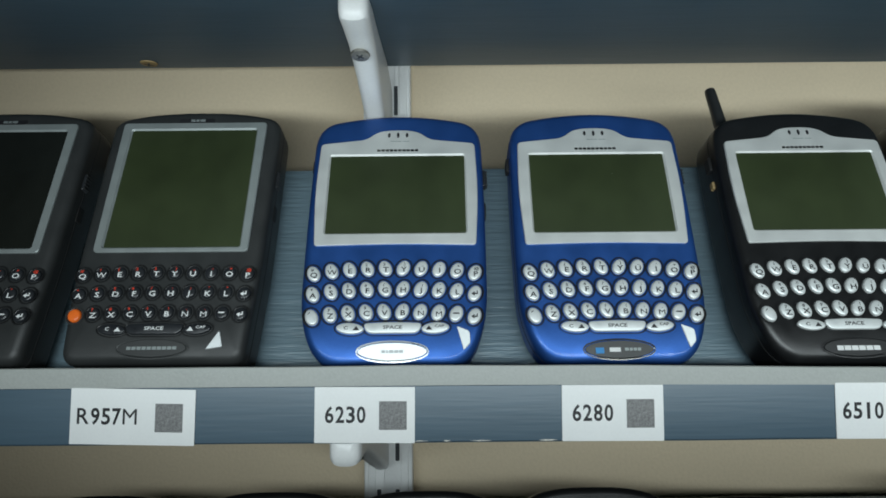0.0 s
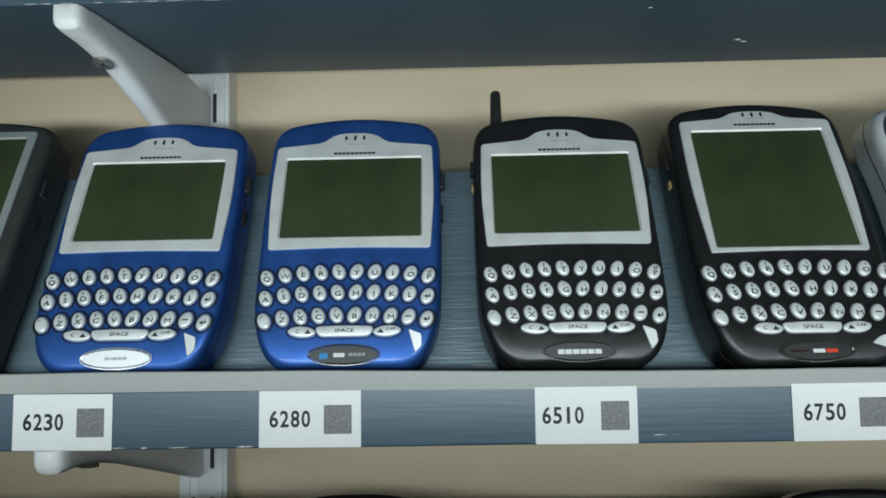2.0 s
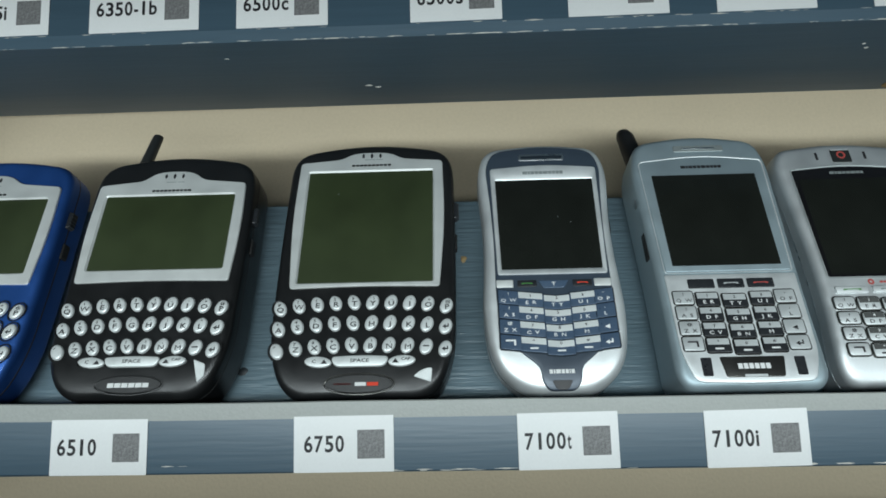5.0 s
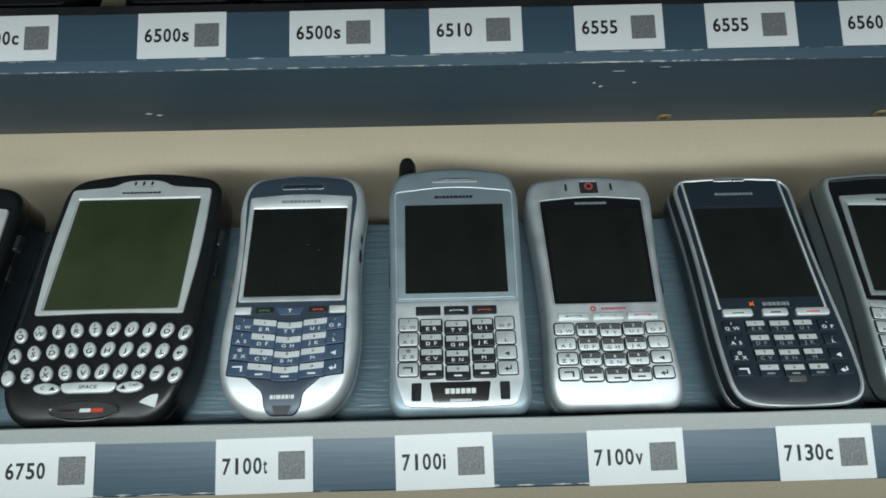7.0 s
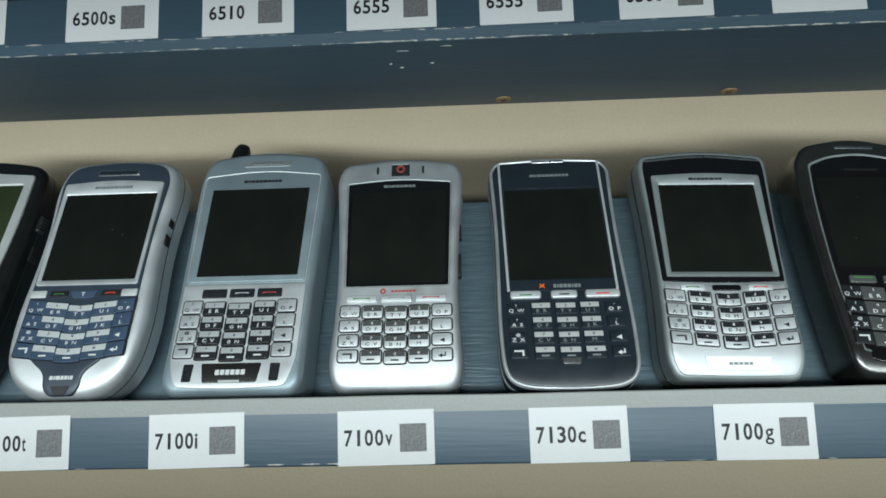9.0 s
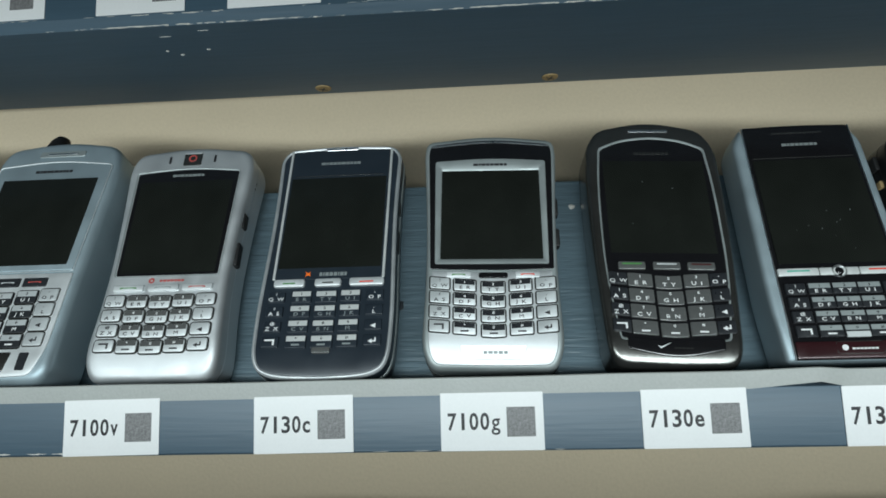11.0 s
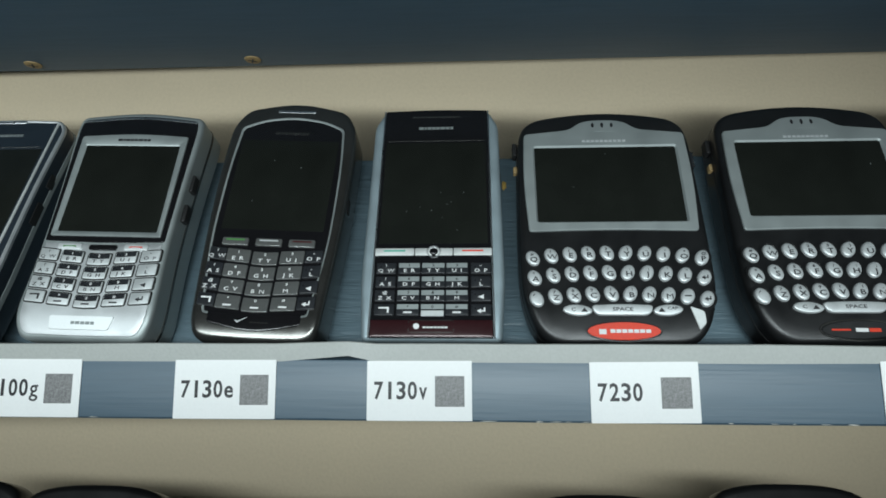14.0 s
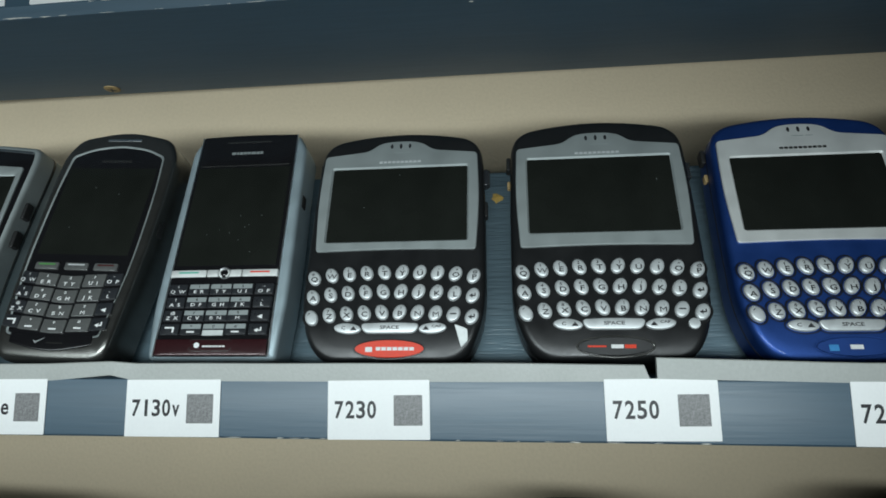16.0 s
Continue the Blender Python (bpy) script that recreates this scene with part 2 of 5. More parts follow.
# ---- the room, the wall and the shelves ----
def box(name, x0, x1, y0, y1, z0, z1, material, kind="structure", label="", category=""):
    bm = bmesh.new()
    loops(bm, [[(x0 * 1e3, y0 * 1e3, z * 1e3), (x1 * 1e3, y0 * 1e3, z * 1e3), (x1 * 1e3, y1 * 1e3, z * 1e3), (x0 * 1e3, y1 * 1e3, z * 1e3)] for z in (z0, z1)])
    return tagged(part(name, bm, material), label, category, kind=kind)


WALL_Y = 0.142
box("wall_north", -1.2, 2.1, WALL_Y, WALL_Y + 0.1, -1.25, 1.25, WALL_PAINT, label="cream painted wall behind the shelves", category="wall")
box("wall_south", -1.2, 2.1, -2.1, -2.0, -1.25, 1.25, DARK_ROOM, label="dull dark wall of the unlit room", category="wall")
box("wall_west", -1.3, -1.2, -2.1, WALL_Y + 0.1, -1.25, 1.25, DARK_ROOM, label="dull dark wall of the unlit room", category="wall")
box("wall_east", 2.1, 2.2, -2.1, WALL_Y + 0.1, -1.25, 1.25, DARK_ROOM, label="dull dark wall of the unlit room", category="wall")
box("floor", -1.3, 2.2, -2.1, WALL_Y + 0.1, -1.35, -1.25, DARK_ROOM, label="dull dark floor of the unlit room", category="floor")
box("ceiling", -1.3, 2.2, -2.1, WALL_Y + 0.1, 1.25, 1.35, DARK_ROOM, label="dull dark ceiling of the unlit room", category="ceiling")

X0, X1 = -0.42, 1.24


def shelf_board(z_top, z_low, chamfer, rise, label):
    """A painted board: front face at y = 0, its lower front edge chamfered, the underside rising towards the wall."""
    rows = []
    steps = 150
    for i in range(steps + 1):
        x = X0 + (X1 - X0) * i / steps
        w = 0.35 * noise.noise((x * 18, z_top * 40, 0)) + 0.15 * noise.noise((x * 90, z_top * 40, 3))
        c = chamfer + 0.25 * noise.noise((x * 30, 5, z_top))
        prof = [(0.6, z_top), (0.15, z_top - 0.2), (0, z_top - 0.8), (0, z_low + c), (c * 0.9, z_low + w * 0.4), (97.9, z_low + rise), (97.9, z_top)]
        rows.append([(x * 1e3, y + (w * 0.25 if y < 50 else 0), z) for y, z in prof])
    bm = bmesh.new()
    loops(bm, rows)
    return tagged(part("shelf_board", bm, SHELF_PAINT), label, "shelf board", "shelves", "structure")


shelf = shelf_board(-0.8, -21.7, 0.7, 0.5, "blue-grey brush-painted wooden shelf board fixed to the wall")
upper_shelf = shelf_board(173.5, 149.0, 3.6, 7.4, "blue-grey painted wooden shelf board with worn lower edge")
lower_shelf = shelf_board(-171.5, -192.0, 0.7, 0.5, "blue-grey painted wooden shelf board under the others")

# Worn paint along the edges of the boards.
def wear(parent, name, spots, seed):
    rnd = random.Random(seed)
    bm = bmesh.new()
    for x0, x1, y, z, chance, big in spots:
        x = x0
        while x < x1:
            n = rnd.uniform(1, 9 * big)
            if rnd.random() < chance:
                h = rnd.uniform(0.12, 0.35) * big
                k = max(3, int(n))
                up = [(x + n * i / k, y, z + h * rnd.uniform(0.2, 1) * math.sin(math.pi * (i + 0.3) / (k + 0.6))) for i in range(k + 1)]
                dn = [(x + n * i / k, y, z - h * rnd.uniform(0.2, 1) * math.sin(math.pi * (i + 0.3) / (k + 0.6))) for i in range(k + 1)]
                ring = dn + list(reversed(up))
                loops(bm, [ring, [(a, b + 0.3, c) for a, b, c in ring]])
            x += n + rnd.uniform(0.3, 7)
    return tagged(part(name, bm, CHIP, parent, "white worn paint along the edge"), kind="stuff")


wear(upper_shelf, "paint_wear", [(-60, 780, -0.12, 152.7, 0.5, 0.55), (300, 520, -0.14, 152.5, 0.35, 0.9), (-60, 860, 3.0, 149.25, 0.75, 1.0), (180, 360, 2.85, 149.35, 0.9, 1.2), (360, 680, 2.85, 149.35, 0.95, 1.3), (360, 680, 2.8, 149.45, 0.7, 1.2)], 4)
wear(shelf, "paint_wear", [(-20, 60, -0.12, -20.9, 0.75, 1.4), (150, 190, -0.12, -18.6, 0.7, 1.0), (262, 312, -0.12, -20.8, 0.9, 1.2), (416, 455, -0.12, -20.6, 0.9, 1.6), (200, 420, -0.12, -21.2, 0.3, 0.8), (560, 640, -0.12, -21.2, 0.4, 0.9), (770, 960, -0.12, -21.3, 0.4, 0.7)], 7)


def blob(name, material, parent, at, size, seed, axis="down", label=""):
    """A small uneven flake."""
    rnd = random.Random(seed)
    n = 11
    prof = [(size[0] / 2 * math.cos(2 * math.pi * i / n) * rnd.uniform(0.6, 1.1), size[1] / 2 * math.sin(2 * math.pi * i / n) * rnd.uniform(0.6, 1.1)) for i in range(n)]
    bm = bmesh.new()
    if axis == "down":
        loops(bm, [[(x, y, 0.3) for x, y in prof], [(x, y, 0) for x, y in prof], [(x * 0.6, y * 0.6, -0.35) for x, y in prof]])
    else:
        loops(bm, [[(x, 0.3, z) for x, z in prof], [(x, 0, z) for x, z in prof], [(x * 0.6, -0.35, z * 0.6) for x, z in prof]])
    return part(name, bm, material, parent, label, at=at)


def under(y):
    return 149.0 + 7.4 * y / 98


for x, y, s, seed in ((247, 63, (5, 2.2), 1), (251, 66, (4, 1.2), 2), (472, 28, (2.2, 1.8), 3), (476.5, 33, (3.4, 2.0), 4), (491, 28.5, (2.6, 1.8), 5), (498, 9, (8, 0.6), 21), (479, 13, (7, 0.6), 22), (190, 21, (3, 1.0), 23), (865, 15, (3, 1), 9)):
    blob("paint_chip", CHIP, upper_shelf, (x, y, under(y)), s, seed, label="bare white chip in the paint")


def wood_screw(x, y, z, material, label, r=4.0, name="wood_screw", axis="down"):
    """A countersunk screw head with a cross slot."""
    root = tagged(new(name), label, "screw", "screws in the shelves")
    root.location = (x * MM, y * MM, z * MM)
    if axis == "front":
        root.rotation_euler = (-math.pi / 2, 0, 0)
    head = part("head", rod([(0, 0, 1.0, r * 0.7), (0, 0, 0.1, r), (0, 0, -0.5, r * 0.93), (0, 0, -0.9, r * 0.6)], 18), material, root)
    for a in (0, 90):
        bm = slab(rrect(0, 0, r * 1.1, r * 0.22, 0.1, 1), -0.06, 0.2, 0.02)
        b = part("slot", bm, KNOT, root)
        b.rotation_euler = (math.pi / 2, 0, radians(a + 25))
        b.location = (0, 0, -0.92 * MM)
    return root


for x, y in ((-166, 88), (528, 88), (653, 88)):
    wood_screw(x, y, under(y) - 0.3, BRASS, "tarnished brass wood screw in the shelf underside", 4.4)

# Sloping back board on which the phones lean.
LEAN, FACE_Y = 21.5, 0.0135
TAN, COS = math.tan(radians(LEAN)), math.cos(radians(LEAN))
BEHIND = 24.5


def sloping_board(z0, height, label):
    """A board lying back against the shelf's rear, its painted edge uneven."""
    rows = []
    for i in range(281):
        x = (X0 + (X1 - X0) * i / 280) * 1e3
        w = 0.25 * noise.noise((x * 0.02, 1, z0)) + 0.14 * noise.noise((x * 0.1, 2, z0))
        f = lambda z: FACE_Y * 1e3 + BEHIND / COS + z * TAN
        rows.append([(x, f(-0.7) + w, z0 - 0.7), (x, f(height) + w, z0 + height - 0.4 + w), (x, f(height) + 0.9, z0 + height + 0.6 + w), (x, f(height) + 6, z0 + height + 0.2 + w), (x, f(-0.7) + 6, z0 - 0.7)])
    bm = bmesh.new()
    loops(bm, rows)
    return tagged(part("back_board", bm, BOARD_PAINT), label, "board", "boards behind the phones", "structure")


back_board = sloping_board(0.0, 93.8, "glossy blue-grey painted board sloping behind the phones")
sloping_board(-170.7, 96.5, "blue-grey painted board sloping behind the lower phones")


def on_board(v):
    """Depth and height of the board's front at the height v."""
    return FACE_Y * 1e3 + BEHIND / COS + v * TAN


for x, v, m, s, seed, lab in ((293, 63, BRASS, (4, 4), 11, "small brass nail head"), (658, 80, CHIP, (4, 3), 12, "bare chip in the paint"), (573, 33, KNOT, (6, 6), 13, "dark knot under the paint"),
                              (788, 79, YELLOW_CHIP, (3, 6), 14, "bare yellow wood in the paint"), (873, 80, YELLOW_CHIP, (6, 6), 15, "bare yellow wood in the paint"), (191, 12, KNOT, (6, 4), 16, "dark knot under the paint")):
    b = blob("paint_chip", m, back_board, (x, on_board(v) - 0.1, v), s, seed, "front", lab)
    b.rotation_euler = (radians(-LEAN), 0, 0)


# The pale edging strip that keeps the phones from sliding off; it has come loose in two places.
def edging(x0, x1, lift, label, end_cut=0.0):
    rows, n = [], max(20, int((x1 - x0) * 300))
    for i in range(n + 1):
        x = x0 + (x1 - x0) * i / n
        lo, hi, fwd = lift(x)
        k = min(1.0, max(0.0, x / 0.2))
        sag = k * k * (3 - 2 * k) * (1.0 if x < 0.5 else max(0.7, 1 - (x - 0.5) * 1.2))
        lo, hi, fwd = lo - 1.2 * sag, hi - 2.3 * sag, fwd - 0.95
        w = 0.25 * noise.noise((x * 22, 9, 1))
        cut = end_cut * (1 if i == n else 0)
        rows.append([(x * 1e3 + cut, 0.7 + fwd, -0.7 + lo), (x * 1e3, 0.7 + fwd, 6.3 + hi + w), (x * 1e3, 1.1 + fwd, 6.6 + hi + w), (x * 1e3, 2.4 + fwd, 6.5 + hi + w), (x * 1e3 + cut, 2.4 + fwd, -0.7 + lo)])
    bm = bmesh.new()
    loops(bm, rows)
    return tagged(part("edging_strip", bm, LIP), label, "edging strip", "edging strips")


def lift_long(x):
    b = max(0, 1 - (0.729 - x) / 0.026) if x < 0.729 else max(0, 1 - (x - 0.729) / 0.01)
    e = max(0, 1 - (0.922 - x) / 0.05)
    return 2.2 * b + 0.4 * e, 0.8 * b - 0.6 * e, -0.8 * b


def lift_short(x):
    e = max(0, 1 - (x - 0.925) / 0.07)
    return 1.3 * e, 1.9 * e, -0.6 * e


edging(X0, 0.9225, lift_long, "pale grey vinyl edging strip coming loose from the shelf", 2.0)
edging(0.9265, X1, lift_short, "pale grey vinyl edging strip with a lifted end")
bm = bmesh.new()
loops(bm, [[(X0 * 1e3, 1.0, z), (X1 * 1e3, 1.0, z), (X1 * 1e3, 3.0, z), (X0 * 1e3, 3.0, z)] for z in (173.4, 177.5)])
tagged(part("edging_strip", bm, RUBBER), "dark edging strip along the upper shelf", "edging strip", "edging strips")


# Wall upright and brackets.
def upright(x):
    """A pressed steel channel: a front web with two rows of slots, sides that run back to the wall."""
    root = tagged(new("wall_upright"), "white enamelled slotted steel upright screwed to the wall", "shelf upright")
    root.location = (x * MM, WALL_Y, 0)
    part("front_web", slab(rrect(0, 0, 28.4, 900, 0.3, 1), -13.0, -11.2, 0.8), WHITE_STEEL, root)
    for sx in (-13.3, 13.3):
        part("side_flange", slab(rrect(sx, 0, 1.6, 900, 0.2, 1), -11.2, -0.2, 0.1), WHITE_STEEL, root)
    for sx in (-9.6, 9.6):
        part("front_bead", slab(rrect(sx, 0, 4.6, 900, 1.5, 3), -13.9, -12.6, 0.6), WHITE_STEEL, root)
    for k in range(-9, 9):
        for sx in (-5.4, 5.4):
            shared_part("slot", lambda: slab(rrect(0, 0, 2.4, 18, 0.6, 2), -13.08, -12.8, 0.04), "slot", KNOT, root, (sx, 0, 146.5 + (k - 4) * 34.3), label="dark slot")
    return root


def bracket(x, z):
    """A pressed steel arm: round nose under the board's front, deepening towards the upright."""
    root = tagged(new("shelf_bracket"), "white enamelled steel bracket under the shelf board", "bracket", "shelf brackets")
    root.location = (x * MM, 0, z * MM)
    bm, rings = bmesh.new(), []
    for y, w, top, low, r in ((2.4, 2.8, -0.6, -5.0, 2.0), (3.0, 4.6, -0.3, -7.6, 3.4), (4.6, 5.8, -0.3, -9.6, 5.0), (8, 6.2, -0.2, -10.2, 5.6), (16, 6.2, 0.6, -10.6, 5.6), (31, 5.8, 1.6, -13.0, 5.4), (50, 5.5, 3.0, -19.4, 5.2), (86, 5.2, 5.4, -34, 5.0), (97, 5.1, 5.6, -38.5, 4.6), (127.5, 4.6, 2.0, -51, 4.0)):
        rings.append([(u, y, v) for u, v in rounded([(-w, top, 0.4), (-w, low, r), (w, low, r), (w, top, 0.4)], 5)])
    loops(bm, rings)
    bmesh.ops.recalc_face_normals(bm, faces=bm.faces)
    part("arm", bm, WHITE_STEEL, root)
    s = part("screw_head", rod([(0, 0, 1, 3.0), (0, 0, -0.4, 4.2), (0, 0, -1.2, 3.9), (0, 0, -1.5, 2.2)], 20), STEEL, root, "dull zinc cross-head screw", at=(-0.6, 29.0, -13.2))
    s.rotation_euler = (radians(-13), 0, 0)
    for a in (0, 90):
        c = part("slot", slab(rrect(0, 0, 3.6, 0.8, 0.1, 1), -0.1, 0.2, 0.03), KNOT, s)
        c.rotation_euler = (math.pi / 2, 0, radians(a + 40))
        c.location = (0, 0, -1.5 * MM)
    return root


upright(-42.4)
bracket(-43.5, 149.2)
bracket(-46.5, -21.9)


# ---- the label cards on the shelf edges ----
# widths of the printed letters, in parts of the type's size
LETTER_WIDTH = {"R": 0.722, "M": 0.833, "t": 0.278, "i": 0.222, "v": 0.5, "c": 0.5, "s": 0.5, "-": 0.333}


def printed_character(c):
    """One printed letter or digit, standing on its base line, as a welded solid."""
    k = ("print", c)
    if k not in SHARED:
        cu = bpy.data.curves.new("word", "FONT")
        cu.body, cu.size, cu.align_x = c, 5.8 * MM / 0.7, "CENTER"
        cu.resolution_u, cu.extrude, cu.offset = 3, 0.02 * MM, (0 if c == "M" else 0.012 if c in "Rg" else 0.03) * 5.8 * MM
        ob = bpy.data.objects.new("word", cu)
        scene.collection.objects.link(ob)
        me = bpy.data.meshes.new_from_object(ob.evaluated_get(bpy.context.evaluated_depsgraph_get()))
        bpy.data.objects.remove(ob)
        bm = bmesh.new()
        bm.from_mesh(me)
        bmesh.ops.remove_doubles(bm, verts=bm.verts, dist=1e-6)
        bm.to_mesh(me)
        bm.free()
        me.transform(Matrix.Rotation(math.pi / 2, 4, "X"))
        me.materials.clear()
        me.materials.append(INK)
        SHARED[k] = me
    return SHARED[k]


def label_card(text, x, z, width=37.0, height=19.8, tilt=0.0, square=True, indent=2.6):
    words = "white paper label with printed model number on the shelf edge" if text else "blank white paper label on the shelf edge"
    root = tagged(new("label_card"), words, "label card", "label cards")
    root.location, root.rotation_euler = ((x + width / 2) * MM, -0.42 * MM, z * MM), (0, radians(tilt), 0)
    shared_part(("card", width, height), lambda: slab(rrect(0, 0, width, height, 0.2, 1), 0, 0.3, 0.05), "paper", CARD, root)
    if text:
        x = -width / 2 + indent
        for c in text:
            step = 7.05 * LETTER_WIDTH.get(c, 0.556)
            glyph = printed_character(c)
            xs = [v.co.x for v in glyph.vertices]
            ink = step - (0.7 if c not in "1it" else 2.0 if c == "1" else 0.5)
            squeeze = 1.0 if c == "1" else ink * MM / (max(xs) - min(xs))
            ob = new("printed_character", glyph)
            ob.parent, ob.scale = root, (squeeze, 1, 1)
            ob.location = ((x + step / 2) * MM - (max(xs) + min(xs)) / 2 * squeeze, -0.03 * MM, -2.75 * MM)
            x += step
    if square:
        shared_part("square", lambda: slab(rrect(0, 0, 10.2, 10.4, 0.1, 1), -0.03, 0.02, 0.01), "printed_square", GREY_INK, root, (-width / 2 + (28.9 if width < 42 else 36.4), 0, -0.2))
    return root


for text, x, w, tilt in (("R957M", -147, 46, 1.4), ("6230", -57, 37, 0.5), ("6280", 34.2, 37.4, 0.3), ("6510", 135, 37, 0.2), ("6750", 227.6, 37.4, -0.2), ("7100t", 311, 37, -0.6), ("7100i", 379.4, 37.4, -0.8), ("7100v", 453, 37, -0.6),
                         ("7130c", 526, 37, -0.5), ("7100g", 595, 37, 0), ("7130e", 666.6, 36.6, -0.3), ("7130v", 735.6, 36.6, -0.3), ("7230", 812.6, 36.6, -0.6), ("7250", 909, 37, -0.8), ("7280", 987, 37, 0)):
    label_card(text, x, -11.2 + (0.8 if text == "7250" else 0), w, 20.4, tilt, indent=3.5 if text in ("6230", "6280", "6750") else 2.2)
for text, x, w in (("", -24, 37.5), ("", 30, 37.5), ("6315i", 87, 37.5), ("6350-1b", 141.5, 45.5), ("6500c", 202.5, 37.5), ("6500s", 273.5, 37), ("6500s", 337, 40), ("6510", 395.8, 39), ("6555", 457, 37.5), ("6555", 512.4, 38.5), ("6560", 569.6, 38), ("", 631, 37.5), ("", 680, 37.5)):
    label_card(text, x, 163.2, w, 20.0, -0.4, bool(text))


# ---- the phones: local x across the face, z up the face, y into the body, in millimetres ----
# How each phone leans: depth at its foot, tilt, width and height to scale, lift, place along the shelf.
PLANES = {
    62.0: (0.0145, 19.8, 0.996, 0.983, 0.15, 61.7), 157.0: (0.0102, 20.1, 0.979, 0.965, 0.9, 155.1), 332.0: (0.0119, 19.8, 0.987, 0.975, 0.5, 331.2), 404.4: (0.008, 21.6, 0.979, 0.979, 0.8, 405.4),
    472.8: (0.0155, 19.0, 0.997, 0.975, 0.2, 472.7), 545.6: (0.010, 23.3, 0.993, 1.012, 0.1, 546.1), 615.0: (0.0165, 16.5, 0.986, 0.942, 0.9, 615.0), 688.0: (0.0138, 18.2, 0.996, 0.978, 1.2, 686.2),
    756.2: (0.0168, 16.7, 0.992, 0.941, 0.8, 756.4), 829.8: (0.0172, 16.4, 0.987, 0.942, 0.8, 830.2), 917.4: (0.0175, 17.2, 0.994, 0.959, 0.3, 917.3), 1003.5: (0.0178, 17.2, 0.9765, 0.96, 0.3, 1002.3)}

TURNS = {688.0: 2.6, 615.0: 1.5}  # degrees by which a phone leans sideways


def phone_root(cx, label, group="old mobile phones on the shelf", z=0.0, name="mobile_phone", chin=None):
    root = tagged(new(name), label, "mobile phone", group)
    if chin:
        CHINS[root.name] = chin
    turn = TURNS.get(cx, 0)
    y0, lean, wide, tall, up, cx = PLANES.get(cx, (FACE_Y, LEAN, 1, 1, 0, cx))
    root.location = (cx * MM, y0 + up * MM * math.sin(radians(lean)), z * MM + up * MM * math.cos(radians(lean)))
    root.rotation_euler, root.scale = (radians(-lean), radians(turn), 0), (wide, 1, tall)
    return root


def bars(parent, name, u, v, widths, h, material, y=-0.12, gap=0.45, label="plain printed mark"):
    """A printed word shown as plain bars."""
    total = sum(widths) + gap * (len(widths) - 1)
    x = u - total / 2
    for w in widths:
        shared_part(("bar", w, h), lambda: slab(rrect(0, 0, w, h, 0.1, 1), 0, 0.25, 0.02), name, material, parent, (x + w / 2, y, v), label=label)
        x += w + gap


def screen(root, w, v0, v1, material, y=0.55, r=0.4, u=0.0, top=None):
    t = top if top is not None else w
    o = rounded([(u - w / 2, v0, r), (u + w / 2, v0, r), (u + t / 2, v1, r), (u - t / 2, v1, r)], 2)
    return part("screen", slab(o, y, y + 1.2, 0.05), material, root, "dark switched-off display")


def dust(root, n, half, v0, v1, y):
    """Specks of dust and lint on a display."""
    rnd = random.Random(n * 7 + int(v1))
    for i in range(n):
        w = rnd.choice((0.25, 0.3, 0.4, 0.7))
        shared_part(("speck", w), lambda: slab(oval(0, 0, w, 0.3, 30, 7), -0.04, 0.02, 0.02), "dust_speck", PEWTER, root, (rnd.uniform(-half, half), y, rnd.uniform(v0, v1)), rnd.uniform(0, 180), "pale speck of dust")


def side_button(root, x, v, h=9, y=6, material=None):
    return part("side_button", slab(rrect(x, v, 2.4, h, 1.0, 3), y - 2, y + 2, 0.5), material or RUBBER, root, "dark rubber side button")


QWERTY = ("QWERTYUIOP", "ASDFGHJKL<", "/ZXCVBNM$>")
MARKS = ("#1(23)_-+@", "*456/:;'\"<", "~789?!,.$>")


def oval_keys(root, rows, pitch, material, ink, arc=2.0, size=(5.4, 7.3), first=None):
    """Three rows of ten slanting oval keys, each with its printed letter and small sign."""
    for r, v in enumerate(rows):
        for i in range(10):
            u = (i - 4.5) * (pitch - 0.08 * r)
            z = v - arc * (u / (4.5 * pitch)) ** 2 - (0.35 if i in (0, 9) else 0)
            turn = -25 if i < 5 else 25
            m = first if first and r == 2 and i == 0 else material
            key = shared_part(("ovalkey", size, turn), lambda: slab(oval(0, 0, size[0], size[1], -turn, 20), -1.2, 1.0, 1.0), "key", m, root, (u, 0, z), label="orange key" if m is first else "")
            rim = shared_part(("rim", size, turn), lambda: ringplate(oval(0, 0, size[0] + 1.5, size[1] + 1.5, -turn, 20), oval(0, 0, size[0] + 0.5, size[1] + 0.5, -turn, 20), -0.35, 0.3, 0.2, 0.25), "key_rim", BLACK if m is not first else CHARCOAL, key)
            if m is first and first:
                continue
            c = QWERTY[r][i]
            if c.isalpha():
                legend(c, 2.15, ink, key, (0.3, -1.24, -0.9))
                legend(MARKS[r][i], 1.2, RED if m is KEY_DARK else ink, key, (-0.4 if i < 5 else 0.7, -1.24, 1.5))
            elif c == "/":
                part("key_mark", slab(rounded([(-1.6, 0.8, 0), (-0.2, 2.2, 0.6), (-1.2, 1.8, 0.3)], 3), -1.24, -1.0, 0.02), ink, key)
            elif c == "$":
                bars(key, "key_mark", 0, 0, [2.6], 0.6, ink, -1.24)
            else:
                part("key_mark", slab([(-1.4, -0.3), (0, -1.3), (0, -0.6), (1.3, -0.6), (1.3, 0.9), (0.8, 0.9), (0.8, 0.0), (0, 0.0), (0, 0.7)][::1], -1.24, -1.0, 0.02), ink, key)


